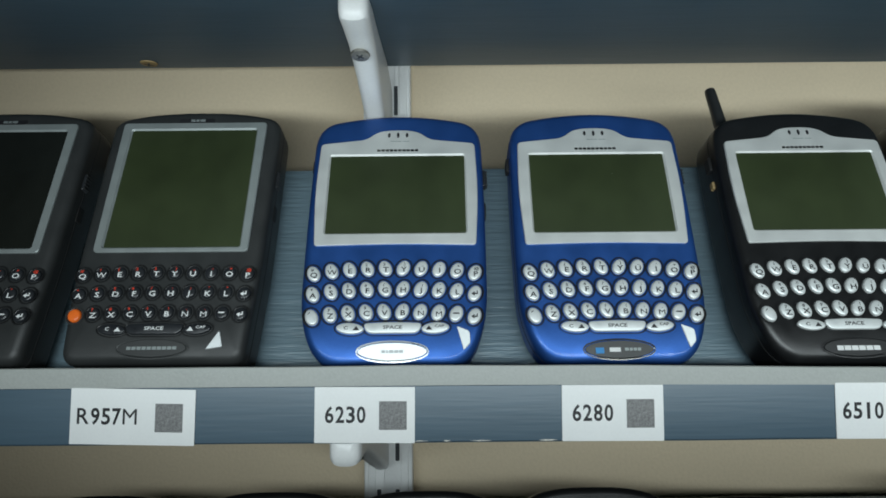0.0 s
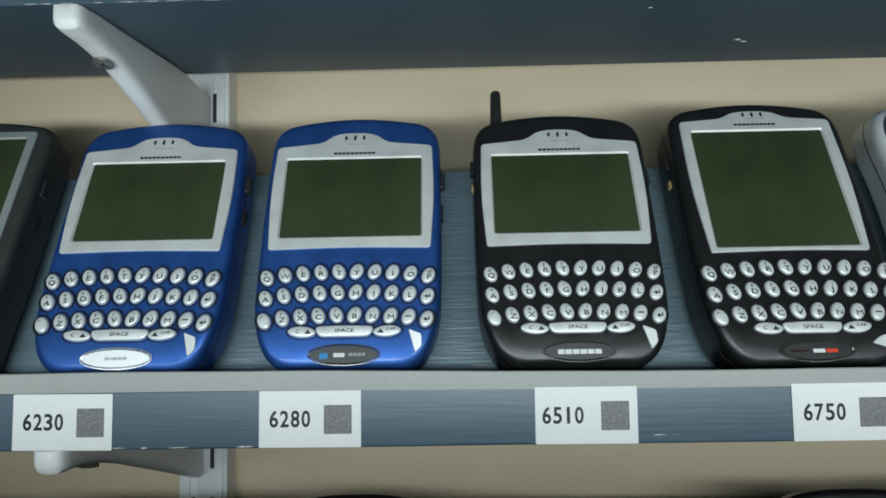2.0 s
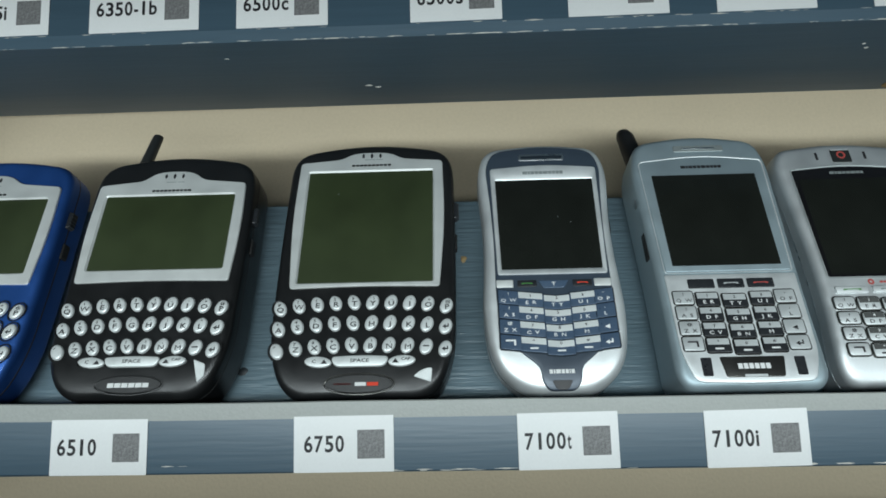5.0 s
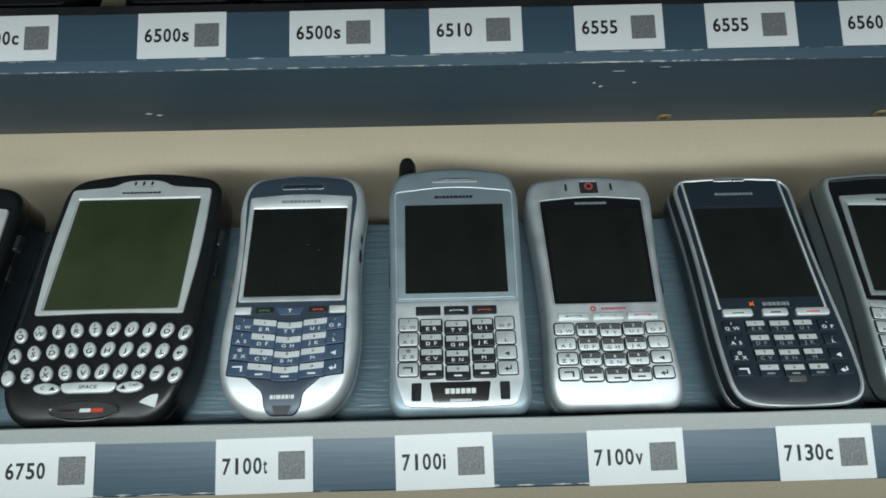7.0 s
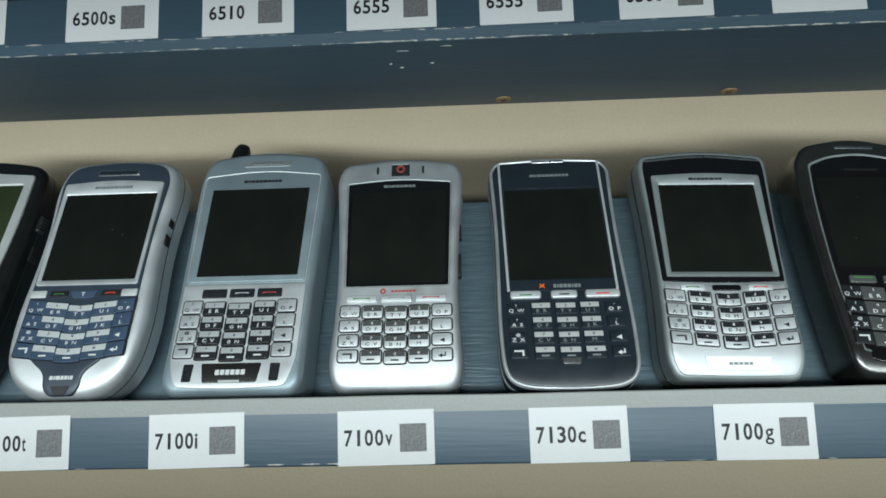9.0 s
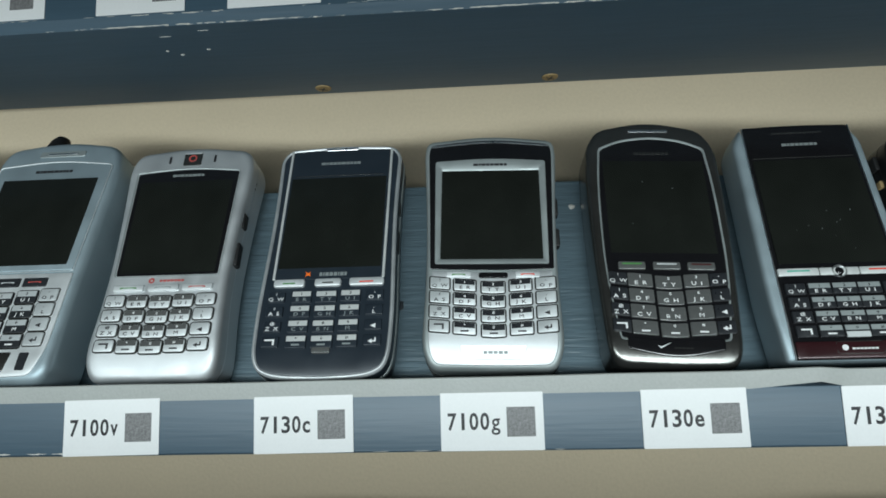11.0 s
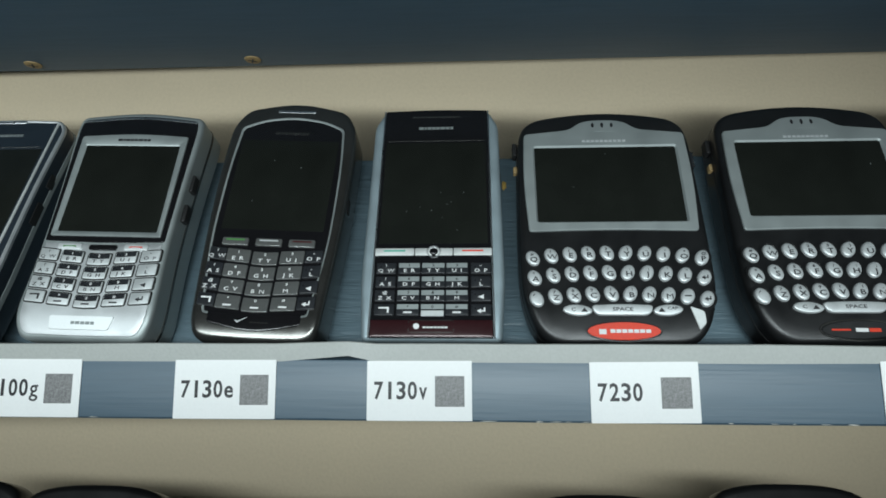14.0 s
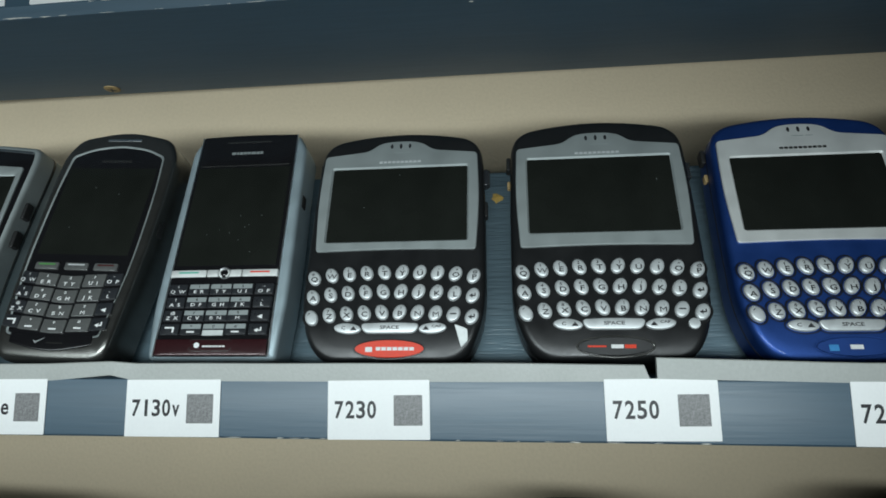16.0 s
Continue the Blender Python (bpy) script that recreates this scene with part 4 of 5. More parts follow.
def silver_phone(cx):
    root = phone_root(cx, "all-silver phone with a small red badge above the display", chin=(26, 4.5))
    o = rounded([(-25, 5.0, 5), (0, 4.6, 20), (25, 5.0, 5), (28.5, 14, 8), (26.2, 46, 20), (27.6, 80, 20), (30.3, 112, 6), (27.2, 119.8, 4), (0, 123.4, 22), (-27.2, 119.8, 4), (-30.3, 112, 6), (-27.6, 80, 20), (-26.2, 46, 20), (-28.5, 14, 8)], 6)
    part("shell", slab(inset(o, -0.9), 0, 21, 3.4, 3.6, grid=14), SATIN, root)
    part("seam", slab(inset(o, -1.0), 8, 8.6, 0.05), CHROME, root, "chromed seam round the shell")
    part("display_panel", slab(rounded([(-23.2, 52.3, 0.8), (23.2, 52.3, 0.8), (25.0, 107.6, 1.2), (0, 110, 26), (-25.0, 107.6, 1.2)], 5), -0.25, 1, 0.2), GLOSS_BLACK, root, "glossy dark display panel")
    part("panel_trim", ringplate(rounded([(-23.8, 51.8, 0.8), (23.8, 51.8, 0.8), (25.6, 108.2, 1.2), (0, 110.7, 26), (-25.6, 108.2, 1.2)], 5), rounded([(-23.2, 52.3, 0.8), (23.2, 52.3, 0.8), (25.0, 107.6, 1.2), (0, 110, 26), (-25.0, 107.6, 1.2)], 5), -0.3, 0.8, 0.2, 0.1), PEWTER, root)
    screen(root, 43.5, 53.5, 102.6, DARK_LCD, -0.3, top=45.5)
    bars(root, "brand_mark", 0, 106.0, [2.2, 1, 1.8, 1.6, 1.6, 2.2, 1.6, 1.4], 1.3, PEWTER, -0.34, 0.3)
    b = part("badge", slab(rrect(0.4, 115.6, 9, 7.4, 0.8), -0.4, 0.6, 0.2), GUNMETAL, root, "dark square badge")
    part("badge_mark", ringplate(oval(0.4, 116.0, 4.2, 4.2), oval(0.4, 116.0, 2.0, 2.0), -0.5, -0.2, -0.35, 0.05), FADED_RED, b, "red round mark")
    bars(b, "badge_mark", 0.4, 119.0, [8.4], 0.8, BRIGHT, -0.5)
    for u in (-11, 11.5):
        part("speaker_slot", slab(rrect(u, 115.6, 1.1, 4.2, 0.4), -0.2, 0.4, 0.05), INK, root, "small dark slot")
    bars(root, "brand_mark", 3, 49.6, [1.3, 1.4, 1.2, 1.5, 1.2, 1.3, 1.3], 1.0, FADED_RED, -0.14, 0.3)
    part("brand_mark", ringplate(oval(-6.2, 49.7, 2.2, 2.2), oval(-6.2, 49.7, 1.1, 1.1), -0.15, 0.1, 0, 0.02), FADED_RED, root)
    soft_keys(root, (-15.6, 0, 15.4), 46.0, 13.6, 3.0, BRIGHT, (GREEN, PEWTER, FADED_RED))
    grid_keys(root, (-20.4, -10.4, 0, 10.2, 20.2), (40.0, 33.2, 26.4, 19.6), (8.4, 5.2), (8.8, 5.6), BRIGHT, BRIGHT, KEY_SMOKE, INK, INK, LEGEND_W, 0.9, True, 1.0, rim=GUNMETAL)
    side_button(root, 28.4, 82, 8)
    side_button(root, 28.0, 64, 12)
    return root


def indigo_phone(cx):
    root = phone_root(cx, "blue-black phone with bright silver trim lines and chrome call keys", chin=(18, 3.0))
    o = rounded([(-20, 5.6, 8), (0, 4.6, 16), (20, 5.6, 8), (27.4, 10, 8), (28.6, 30, 12), (27.6, 80, 20), (29.0, 113, 3), (25.5, 118.2, 3), (0, 119.8, 20), (-25.5, 118.2, 3), (-29.0, 113, 3), (-27.6, 80, 20), (-28.6, 30, 12), (-27.4, 10, 8)], 6)
    part("shell", slab(inset(o, -0.9), 0, 20, 2.2, 4.5, grid=14), INDIGO, root)
    part("trim", ringplate(inset(o, -0.7), inset(o, 1.2), -0.35, 1.8, 0.3, 0.6), SATIN, root, "bright silver trim line")
    part("seam", slab(inset(o, -1.2), 7, 9.4, 0.3), PEWTER, root, "silver band round the side")
    part("display_panel", slab(rounded([(-23.6, 47.6, 1), (23.6, 47.6, 1), (23.8, 117.4, 1), (-23.8, 117.4, 1)], 3), -0.4, 1, 0.2), INDIGO, root)
    for sd in (-1, 1):
        part("side_trim", slab(rounded([(sd * 23.9 - 0.6, 47.6, 0.2), (sd * 23.9 + 0.6, 47.6, 0.2), (sd * 24.6 + 0.6, 117.6, 0.2), (sd * 24.6 - 0.6, 117.6, 0.2)], 2), -0.55, 1, 0.2), SILVER, root, "silver side line")
    screen(root, 45.6, 52.8, 101, DARK_LCD, -0.46)
    bars(root, "panel_line", 0, 102.2, [43], 0.35, GUNMETAL, -0.48)
    bars(root, "brand_mark", 0, 109.6, [2.2, 1, 1.8, 1.6, 1.6, 2.2, 1.6, 1.4, 1.4, 1.6], 1.4, PEWTER, -0.46, 0.3)
    part("earpiece", slab(rrect(0, 118.2, 16, 1.6, 0.6), -0.5, 1, 0.2), CHROME, root, "chromed earpiece slot")
    bars(root, "brand_mark", 2, 49.7, [1.3, 0.6, 1.5, 1.5, 1.5, 0.6, 1.5, 1.0], 1.7, PEWTER, -0.46, 0.35)
    part("brand_mark", slab(rounded([(-10.2, 51.2, 0.3), (-9, 50.2, 0.3), (-7.8, 51.2, 0.3), (-8.2, 49.9, 0.3), (-7.6, 48.6, 0.3), (-9, 49.4, 0.3), (-10.4, 48.6, 0.3), (-9.7, 49.9, 0.3)][::-1], 1), -0.5, -0.2, 0.02), ORANGE, root)
    for u, w, m in ((-16.6, 13.5, GREEN), (0.2, 11.5, GUNMETAL), (17.0, 15, RED)):
        k = part("call_key", slab(rrect(u, 45.6, w, 3.6, 1.2, 4), -1.2, 0.8, 0.5), BRIGHT, root)
        bars(k, "key_mark", u, 45.3, [w * 0.4], 0.6, m, -1.28)
    grid_keys(root, (-21.2, -10.4, 0.2, 10.6, 21.0), (39.2, 32.6, 26.0, 19.4), (7.2, 4.6), (8.6, 5.2), INDIGO, INDIGO, SILVER, LEGEND_W, PEWTER, INK, 0.3, True, 0.5)
    part("space_key", slab(rrect(0.2, 15.8, 7.6, 3.0, 1.2), -0.9, 0.5, 0.3), KEY_SMOKE, root)
    side_button(root, 28.0, 86, 8)
    side_button(root, 28.0, 68, 12)
    return root


def black_silver_phone(cx):
    root = phone_root(cx, "phone with glossy black top, silver display frame and silver keypad", chin=(22, 4.0))
    o = rounded([(-25.0, 6.2, 3.5), (0, 5.8, 20), (25.0, 6.2, 3.5), (28.6, 15, 7), (27.3, 47, 15), (28.0, 80, 20), (29.8, 112, 4), (29, 118.4, 3), (0, 122, 30), (-29, 118.4, 3), (-29.8, 112, 4), (-28.0, 80, 20), (-27.3, 47, 15), (-28.6, 15, 7)], 6)
    part("shell", slab(inset(o, -0.9), 0, 22, 2.2, 2.6, grid=14), PEWTER, root)
    part("seam", slab(inset(o, -1.15), 10, 11.4, 0.1), GUNMETAL, root, "dark seam round the side")
    part("top_panel", slab(rounded([(-26.6, 50.5, 1), (0, 49.6, 20), (26.6, 50.5, 1), (27.4, 80, 20), (28.6, 112, 3), (27.6, 116.6, 2), (0, 120, 28), (-27.6, 116.6, 2), (-28.6, 112, 3), (-27.4, 80, 20)], 5), -0.25, 1, 0.3), GLOSS_BLACK, root, "glossy black top panel")
    part("top_line", slab(rounded([(-27.4, 115.2, 0.2), (0, 118.4, 28), (27.4, 115.2, 0.2), (27.4, 116.0, 0.2), (0, 119.2, 28), (-27.4, 116.0, 0.2)], 5), -0.45, 0.5, 0.05), CHROME, root, "bright line")
    part("bezel", ringplate(rounded([(-24.6, 52.8, 0.8), (24.6, 52.8, 0.8), (25.4, 106.8, 1.2), (0, 108.6, 26), (-25.4, 106.8, 1.2)], 4), rounded([(-22.2, 55.3, 0.4), (22.2, 55.3, 0.4), (22.2, 101.6, 0.4), (-22.2, 101.6, 0.4)], 2), -0.95, 0, -0.35, 0.2), PEWTER, root, "silver frame round the display")
    screen(root, 44.8, 55.0, 101.9, DARK_LCD, -0.42)
    bars(root, "brand_mark", 0, 104.7, [2.2, 1, 1.8, 1.6, 1.6, 2.2, 1.6, 1.4], 1.3, INK, -1.02, 0.3)
    part("key_plate", slab(rounded([(-23.8, 7.4, 3), (0, 6.9, 20), (23.8, 7.4, 3), (27.0, 15, 7), (25.7, 47, 10), (25.9, 49.6, 0.5), (0, 48.7, 20), (-25.9, 49.6, 0.5), (-25.7, 47, 10), (-27.0, 15, 7)], 5), -0.3, 1, 0.4, grid=10), SATIN, root, "silver keypad plate")
    soft_keys(root, (-14.2, 15.2), 47.6, 10.5, 2.8, BRIGHT, (GREEN, RED))
    part("menu_key", slab(rrect(0.6, 47.2, 12.4, 2.8, 1.2, 4), -1, 0.8, 0.4), GLOSS_BLACK, root)
    grid_keys(root, (-22.2, -11.6, 0.4, 12.0, 22.6), (43.6, 37.0, 30.4, 23.8), (8.2, 5.2), (9.2, 5.2), KEY_SILVER, BRIGHT, KEY_DARK, INK, INK, LEGEND_W, 2.0, True, 0.5, 0.7, rim=GUNMETAL)
    b = part("badge", slab(rounded([(-13, 9.6, 1.4), (12, 9.6, 1.4), (14, 15.6, 1.0), (-13.5, 15.6, 1.0)], 3), -0.55, 0.5, 0.15), BRIGHT, root, "pale badge plate")
    bars(b, "badge_mark", 1, 12.5, [1.5, 1.8, 1.6, 1.8, 1.5], 1.3, PEWTER, -0.62, 0.4)
    for v, hh in ((84, 9), (68, 9)):
        side_button(root, 29.4, v, hh)
    return root


def gunmetal_phone(cx):
    root = phone_root(cx, "glossy black phone with rounded gunmetal frame and smoky keys", chin=(18, 3.6))
    o = rounded([(-21.5, 5.6, 5), (0, 4.8, 10), (21.5, 5.6, 5), (24.6, 10.6, 6), (27.4, 50, 25), (28.5, 88, 16), (28.0, 108, 5), (22.6, 117.6, 4), (0, 122.8, 14), (-22.6, 117.6, 4), (-28.0, 108, 5), (-28.5, 88, 16), (-27.4, 50, 25), (-24.6, 10.6, 6)], 6)
    part("shell", slab(inset(o, -1.4), 0, 21.5, 2.8, 3.4, grid=14), GUNMETAL, root)
    part("face_panel", slab(rounded([(-20.6, 16.2, 1), (0, 13.0, 12), (20.6, 16.2, 1), (24.4, 45, 15), (24.6, 85, 20), (22.8, 106.6, 2), (14, 110.9, 5), (0, 113.0, 6), (-14, 110.9, 5), (-22.8, 106.6, 2), (-24.6, 85, 20), (-24.4, 45, 15)], 6), -0.2, 1.2, 0.2, grid=12), GLOSS_BLACK, root, "glossy black face panel")
    part("face_trim", ringplate(rounded([(-21.2, 15.4, 1), (0, 12.2, 12), (21.2, 15.4, 1), (25.3, 45, 15), (25.6, 85, 20), (23.9, 107.5, 2), (14.3, 112.1, 5), (0, 114.2, 6), (-14.3, 112.1, 5), (-23.9, 107.5, 2), (-25.6, 85, 20), (-25.3, 45, 15)], 6), rounded([(-20.6, 16.2, 1), (0, 13.0, 12), (20.6, 16.2, 1), (24.4, 45, 15), (24.6, 85, 20), (22.8, 106.6, 2), (14, 110.9, 5), (0, 113.0, 6), (-14, 110.9, 5), (-22.8, 106.6, 2), (-24.6, 85, 20), (-24.4, 45, 15)], 6), -0.35, 0.8, 0.1, 0.15), PEWTER, root, "thin bright trim")
    part("earpiece", slab(rrect(0, 117.4, 18, 1.3, 0.6), -0.15, 0.6, 0.1), CHROME, root, "bright earpiece slot")
    screen(root, 44, 53.5, 100.4, DARK_LCD, -0.24, top=44.6)
    bars(root, "brand_mark", 0, 104.6, [2.2, 1, 1.8, 1.6, 1.6, 2.2, 1.6, 1.4], 1.2, GUNMETAL, -0.26, 0.3)
    for u, m in ((-14.2, GREEN), (0, KEY_SMOKE), (14.0, RED_DARK)):
        k = part("call_key", slab(rrect(u, 47.4, 11.2, 3.6, 0.8, 3), -1, 0.6, 0.4), KEY_SMOKE, root)
        bars(k, "key_mark", u, 48.1, [8], 0.7, m if m is not KEY_SMOKE else BRIGHT, -1.06)
    grid_keys(root, (-20.4, -11.5, -0.2, 11.0, 20.0), (41.6, 34.7, 27.8, 20.9), (7.2, 5.4), (10.0, 5.9), KEY_DARK, KEY_SMOKE, None, LEGEND_W, LEGEND_W, LEGEND_W, 1.6, True, 0.5, 0.7, size=1.6)
    part("chin", slab(rounded([(-18.8, 16.2, 1), (0, 14.9, 14), (18.8, 16.2, 1), (18.6, 11.6, 1), (0, 7.6, 10), (-18.6, 11.6, 1)][::-1], 5), -0.45, 0.8, 0.3, grid=5), GLOSS_BLACK, root, "glossy black chin plate")
    part("badge_mark", slab([(-7.5, 13.0), (-6.3, 11.6), (-2.0, 14.2), (-6.2, 12.5)], -0.5, -0.2, 0.02), CHROME, root)
    bars(root, "badge_mark", 2.5, 12.2, [1.2] * 5, 0.9, GUNMETAL, -0.46, 0.3)
    for v in (88, 70):
        side_button(root, 28.4, v, 8)
    dust(root, 3, 18, 60, 96, -0.26)
    return root


def flat_phone(cx):
    root = phone_root(cx, "slim black phone with ice-blue metal sides and maroon chin", chin=(15, 2.8))
    o = rounded([(-26.8, 6.2, 1.5), (26.8, 6.2, 1.5), (28.6, 30, 10), (27.6, 90, 15), (27.4, 112, 3), (23.4, 119.8, 1.5), (-23.4, 119.8, 1.5), (-27.4, 112, 3), (-27.6, 90, 15), (-28.6, 30, 10)], 6)
    part("shell", slab(inset(o, -0.9), 0.6, 19.5, 2.4, 4, grid=14), ICE, root)
    part("face_panel", slab(rounded([(-24.4, 6.6, 0.6), (24.4, 6.6, 0.6), (23.2, 120, 0.8), (0, 120.8, 20), (-23.2, 120, 0.8)], 4), -0.3, 1.6, 0.25, grid=12), GLOSS_BLACK, root, "glossy black face panel")
    for sd in (-1, 1):
        part("side_trim", slab(rounded([(sd * 24.8 - 0.3, 6.6, 0.1), (sd * 24.8 + 0.3, 6.6, 0.1), (sd * 23.6 + 0.3, 120, 0.1), (sd * 23.6 - 0.3, 120, 0.1)], 1), -0.35, 1.6, 0.1), CHROME, root, "thin bright side line")
    screen(root, 45.4, 48.6, 101.4, DARK_LCD, -0.36, top=44.6)
    bars(root, "panel_line", 0, 102.6, [43.5], 0.5, GUNMETAL, -0.4)
    bars(root, "brand_mark", 0, 109.8, [2.2, 1, 1.8, 1.6, 1.6, 2.2, 1.6, 1.4], 1.4, PEWTER, -0.36, 0.3)
    bars(root, "earpiece", 0, 116.4, [22], 0.8, GUNMETAL, -0.36)
    for u, w, m in ((-15.8, 16.2, TEAL), (0.4, 15.6, None), (16.4, 15.8, RED)):
        k = part("call_key", slab(rrect(u, 44.6, w, 3.4, 0.4, 2), -0.8, 0.4, 0.25), SILVER, root)
        if m:
            bars(k, "key_mark", u, 45.0, [w * 0.55], 0.7, m, -0.88)
    ball = part("trackball", slab(oval(0.4, 44.6, 4.0, 4.0, 0, 20), -1.3, 0.4, 1.2), GLOSS_BLACK, root, "round dark trackball")
    part("trackball_ring", ringplate(oval(0.4, 44.6, 5.4, 5.4, 0, 20), oval(0.4, 44.6, 4.1, 4.1, 0, 20), -1.0, 0, -0.4, 0.2), CHROME, ball)
    grid_keys(root, (-18.8, -9.4, 0.4, 10.0, 19.6), (36.8, 30.6, 24.4, 18.2), (8.0, 4.9), (9.2, 4.9), KEY_DARK, KEY_DARK, PEWTER, LEGEND_W, LEGEND_W, INK, 0.0, True, 0.3)
    part("space_key", slab(rrect(0.4, 16.6, 9.0, 2.4, 0.3, 2), -1.02, -0.5, 0.1), KEY_PEARL, root)
    b = part("chin", slab(rrect(0, 10.4, 48.2, 7.0, 0.5, 2), -0.5, 0.5, 0.25, grid=5), MAROON, root, "dark maroon chin plate")
    part("badge_rim", ringplate(rrect(0, 11.2, 17.4, 4.6, 0.5, 3), rrect(0, 11.2, 16.4, 3.8, 0.5, 3), -0.5, -0.2, -0.3, 0.05), GUNMETAL, b)
    part("badge_mark", slab(oval(-5.8, 11.2, 2.4, 2.4), -0.55, -0.3, 0.02), LEGEND_W, b)
    bars(b, "badge_mark", 1.6, 11.1, [1.2, 1.2, 1.2, 1.2, 1.0, 1.2, 1.2], 1.4, LEGEND_W, -0.5, 0.25)
    side_button(root, 27.8, 84, 7)
    dust(root, 9, 14, 54, 80, -0.38)
    return root


# The row on the middle shelf.
wide_phone(-127.0, "charcoal plastic phone with tall display and small black keys", CHARCOAL, (67, 68.4, 54.8, 122.6), PEWTER, GREEN_LCD, (59, 57.3, 118.4), KEY_DARK, LEGEND_W, CHARCOAL, [(0, [1.7] * 10, 1.3, PEWTER)], None, "sail", half=37.6, top=126.5,
           bottom=7.4, first=ORANGE, rows=(45.2, 36.4, 27.4), arc=0.6, pitch=7.75, hump=False, boxy=True, thick=21.0)
wide_phone(-217.5, "charcoal plastic phone with tall display and side buttons", CHARCOAL, (67, 68.4, 54.8, 122.6), PEWTER, DARK_LCD, (59, 57.3, 118.4), KEY_DARK, LEGEND_W, CHARCOAL, [(0, [1.7] * 10, 1.3, PEWTER)], None, "sail", half=37.6, top=127.0,
           bottom=7.4, rows=(45.2, 36.4, 27.4), arc=0.6, pitch=7.75, hump=False, boxy=True, thick=21.0)
BLUE_BEZEL, BLUE_SCR = (70.4, 72.4, 57.0, 109.6), (61.8, 63.1, 102.9)
wide_phone(-29.9, "metallic blue phone with silver bezel and white oval keys", BLUE, BLUE_BEZEL, SILVER, GREEN_LCD, BLUE_SCR, badge=BRIGHT, badge_bars=[(0, [1.6, 0.8, 1.8, 1.6, 1.6], 1.2, SATIN)])
wide_phone(62.0, "metallic blue phone with a grey oval network badge", BLUE, BLUE_BEZEL, SILVER, GREEN_LCD, BLUE_SCR, badge=CHARCOAL, rim=True, specks=1, badge_bars=[(-8, [3.4], 3.4, SKY), (-1.8, [4.5], 2.0, LEGEND_W), (5.4, [1.6, 1.3, 1.3, 1.3], 1.2, PEWTER)])
wide_phone(157.0, "black phone with silver bezel and a stubby antenna", BLACK, BLUE_BEZEL, SILVER, GREEN_LCD, (62.6, 63.5, 103.2), badge=BLACK, badge_bars=[(0, [2.6] * 6, 2.4, LEGEND_W)], antenna=(-27.4, 116, 154.5), thick=25.0)
wide_phone(248.9, "black phone with tall green display and white oval keys", BLACK, (66.4, 70.2, 51.8, 119.6), SILVER, GREEN_LCD, (60.2, 54.6, 113.8), badge=BLACK, badge_bars=[(-7, [7], 0.7, RED_DARK), (0.6, [4.6], 1.7, LEGEND_W), (5.6, [4.6], 1.7, RED)], tri="fin", thick=22.0, rim=True, rise=5.6, specks=2,
           half=38.6, top=127.6, bottom=4.2, rows=(44.8, 35.4, 25.6), pitch=8.0)
silver_blue_phone(332.0)
antenna_phone(404.4)
silver_phone(472.8)
indigo_phone(545.6)
black_silver_phone(615.0)
gunmetal_phone(688.0)
flat_phone(756.2)
DARK_BEZEL = (69.4, 71.0, 53.9, 104.6)
wide_phone(829.8, "black phone with pewter bezel and a red oval badge", BLACK, DARK_BEZEL, PEWTER, DARK_LCD, (61.4, 58.8, 97.2), KEY_SILVER, badge=RED, badge_bars=[(-8.2, [2.8], 2.8, LEGEND_W), (2.4, [1.9] * 7, 1.6, LEGEND_W)], grow=0.5, top=115.6, bottom=4.4, rows=(43.6, 34.6, 25.2), pitch=7.5, half=37.6, brand_ink=BRIGHT, specks=2)
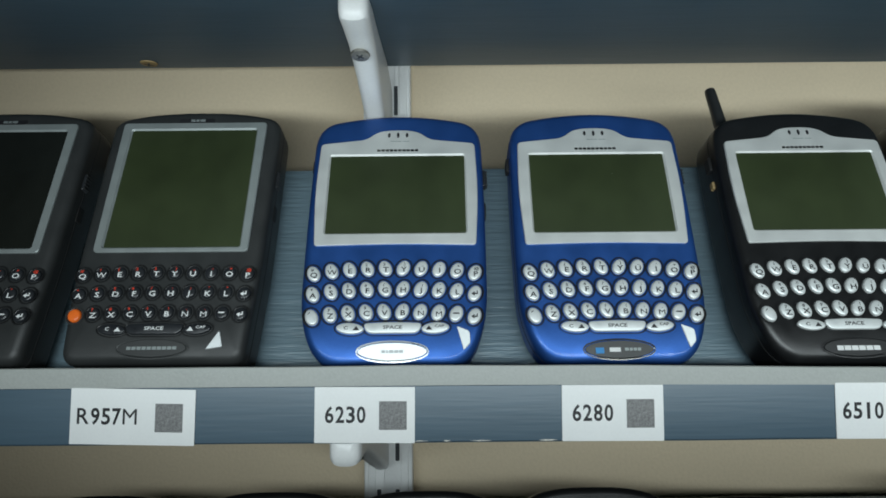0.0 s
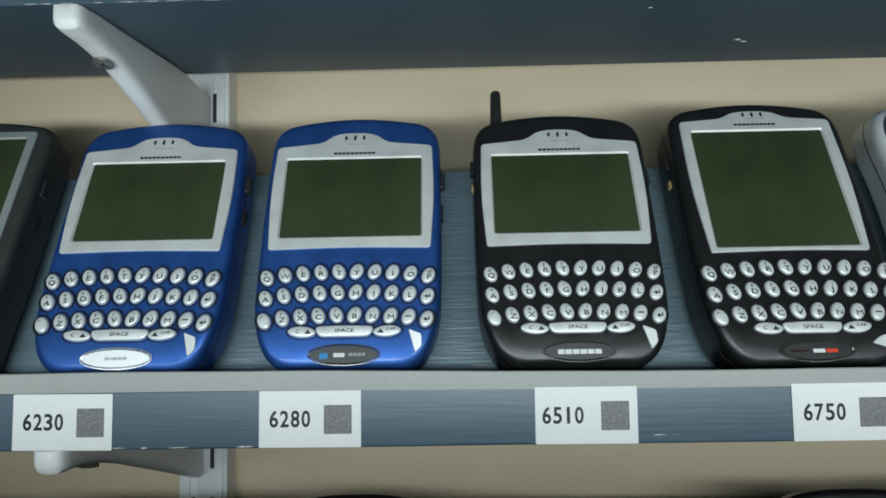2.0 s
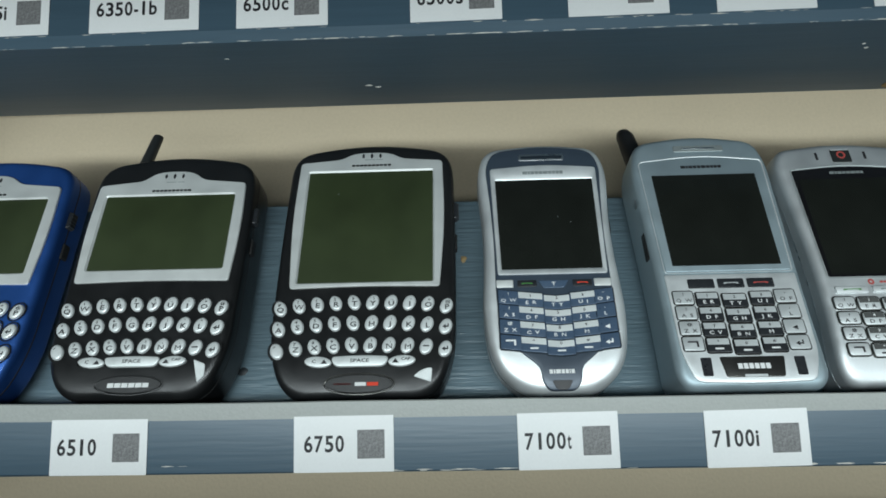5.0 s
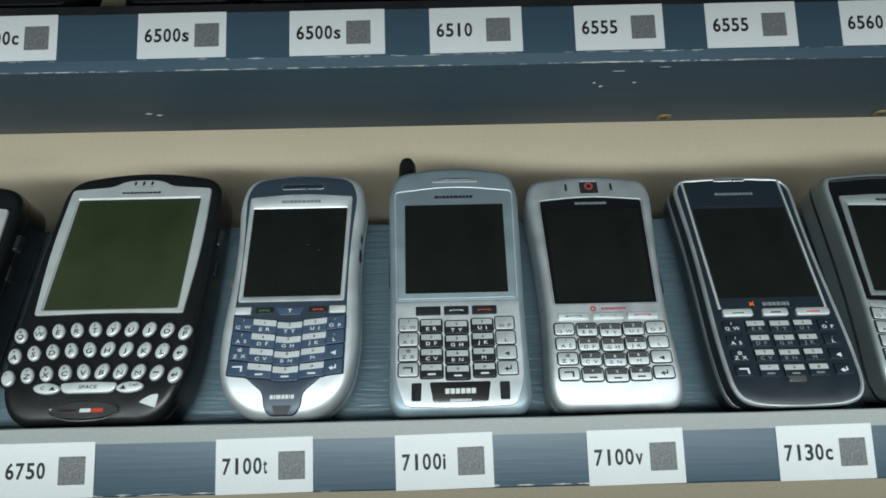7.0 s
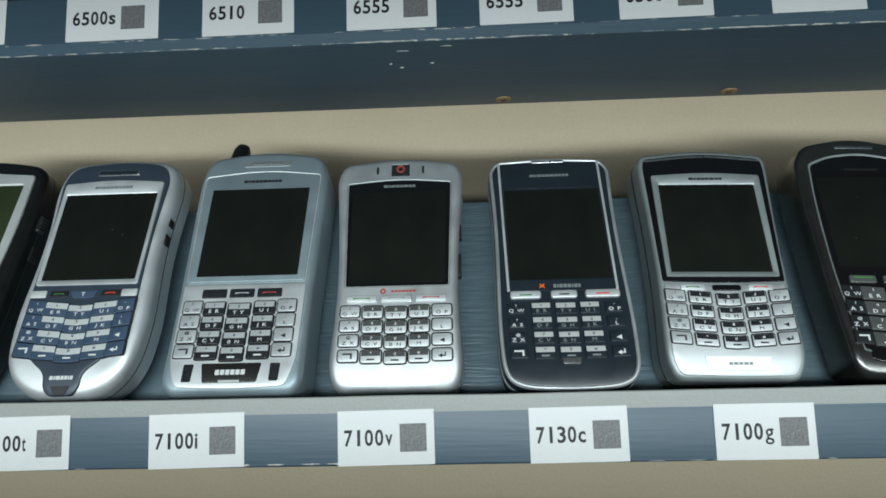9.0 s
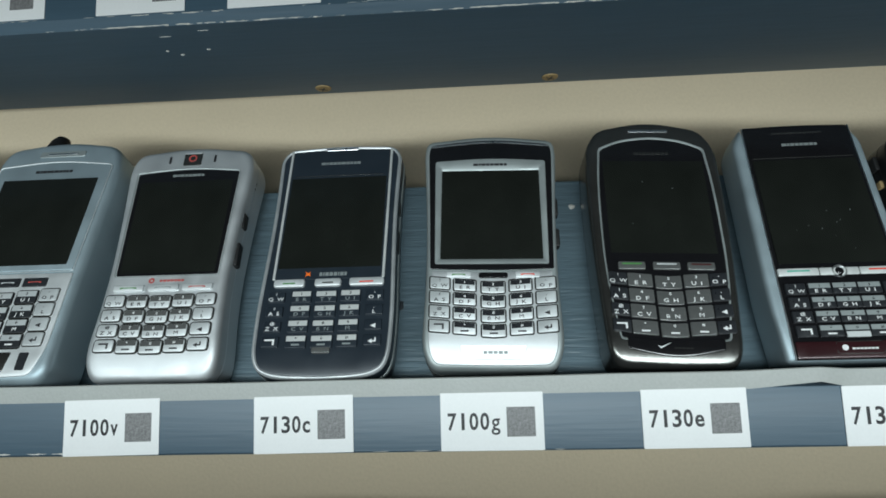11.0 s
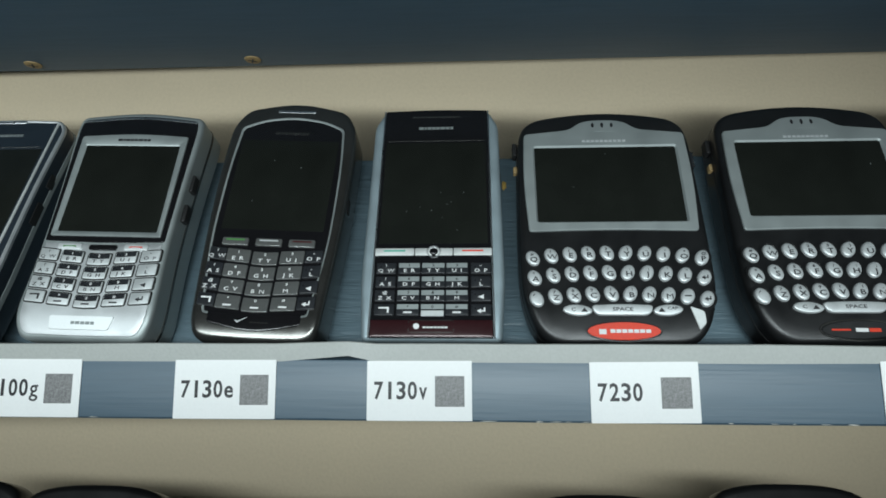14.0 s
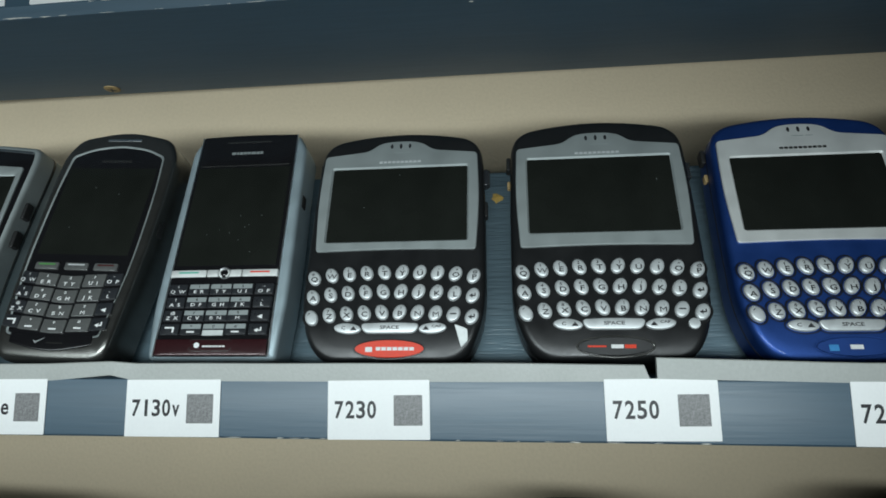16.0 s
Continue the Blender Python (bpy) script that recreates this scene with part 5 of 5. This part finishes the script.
wide_phone(917.4, "black phone with pewter bezel and dark oval badge", BLACK, DARK_BEZEL, PEWTER, DARK_LCD, (61.2, 61.0, 98.6), KEY_SILVER, badge=BLACK, badge_bars=[(-7, [7], 0.7, RED), (0.6, [4.6], 1.6, LEGEND_W), (5.4, [4.2], 1.6, RED)], tri="dot", grow=0.6, top=117.2, bottom=5.4, rows=(44.8, 35.8, 26.6), pitch=7.6, half=37.4, brand_ink=BRIGHT, rim=True, specks=1)
wide_phone(1003.5, "deep blue phone with pewter bezel and silver keys", NAVY, DARK_BEZEL, SILVER, DARK_LCD, (61.4, 60.0, 95.6), KEY_SILVER, badge=NAVY, badge_bars=[(-8, [3.4], 3.4, SKY), (0, [4.5], 2.0, LEGEND_W)], grow=0.4, top=115.6, bottom=5.0, rows=(43.2, 34.4, 25.4), pitch=7.5, half=37.6)
wide_phone(1090.0, "black phone with pewter bezel at the end of the row", BLACK, DARK_BEZEL, PEWTER, DARK_LCD, (61.4, 60.0, 97.2), KEY_SILVER, badge=BLACK, badge_bars=[(0, [2.2] * 5, 1.6, LEGEND_W)], grow=0.5, top=115.6, bottom=5.0, rows=(43.6, 34.8, 25.6), pitch=7.5, half=37.6)


# Plain dark phones on the shelves above and below; only their edges come into view.
def plain_phone(cx, z, half, top, group):
    root = phone_root(cx, "plain black phone leaning at the back of its shelf", group, z)
    o = rounded([(-half + 6, 5, 5), (half - 6, 5, 5), (half, 24, 10), (half - 2, top - 6, 10), (half * 0.5, top - 0.6, 14), (-half * 0.5, top - 0.6, 14), (-half + 2, top - 6, 10), (-half, 24, 10)], 5)
    part("shell", slab(o, 0, 16, 3, 4.5), BLACK, root)
    screen(root, half * 1.5, 55, top - 14, DARK_LCD, -0.06)
    part("keypad", slab(rrect(0, 32, half * 1.6, 30, 3), -0.3, 0.5, 0.2), KEY_DARK, root)
    return root


for x, top in ((-166, 119), (-88, 120), (-18, 120), (60, 121), (131, 116.5), (206, 104), (286, 121), (362, 121), (431, 104), (536, 122), (604, 120), (690, 104), (760, 104), (827, 119.5), (906, 125), (976, 112), (1050, 128.5)):
    plain_phone(x, -170.7, 36, top, "old mobile phones on the lower shelf")
for x in (206, 281, 340, 402, 463, 525, 588, 650, 715, 790):
    plain_phone(x, 174.3, 28, 112, "old mobile phones on the upper shelf")
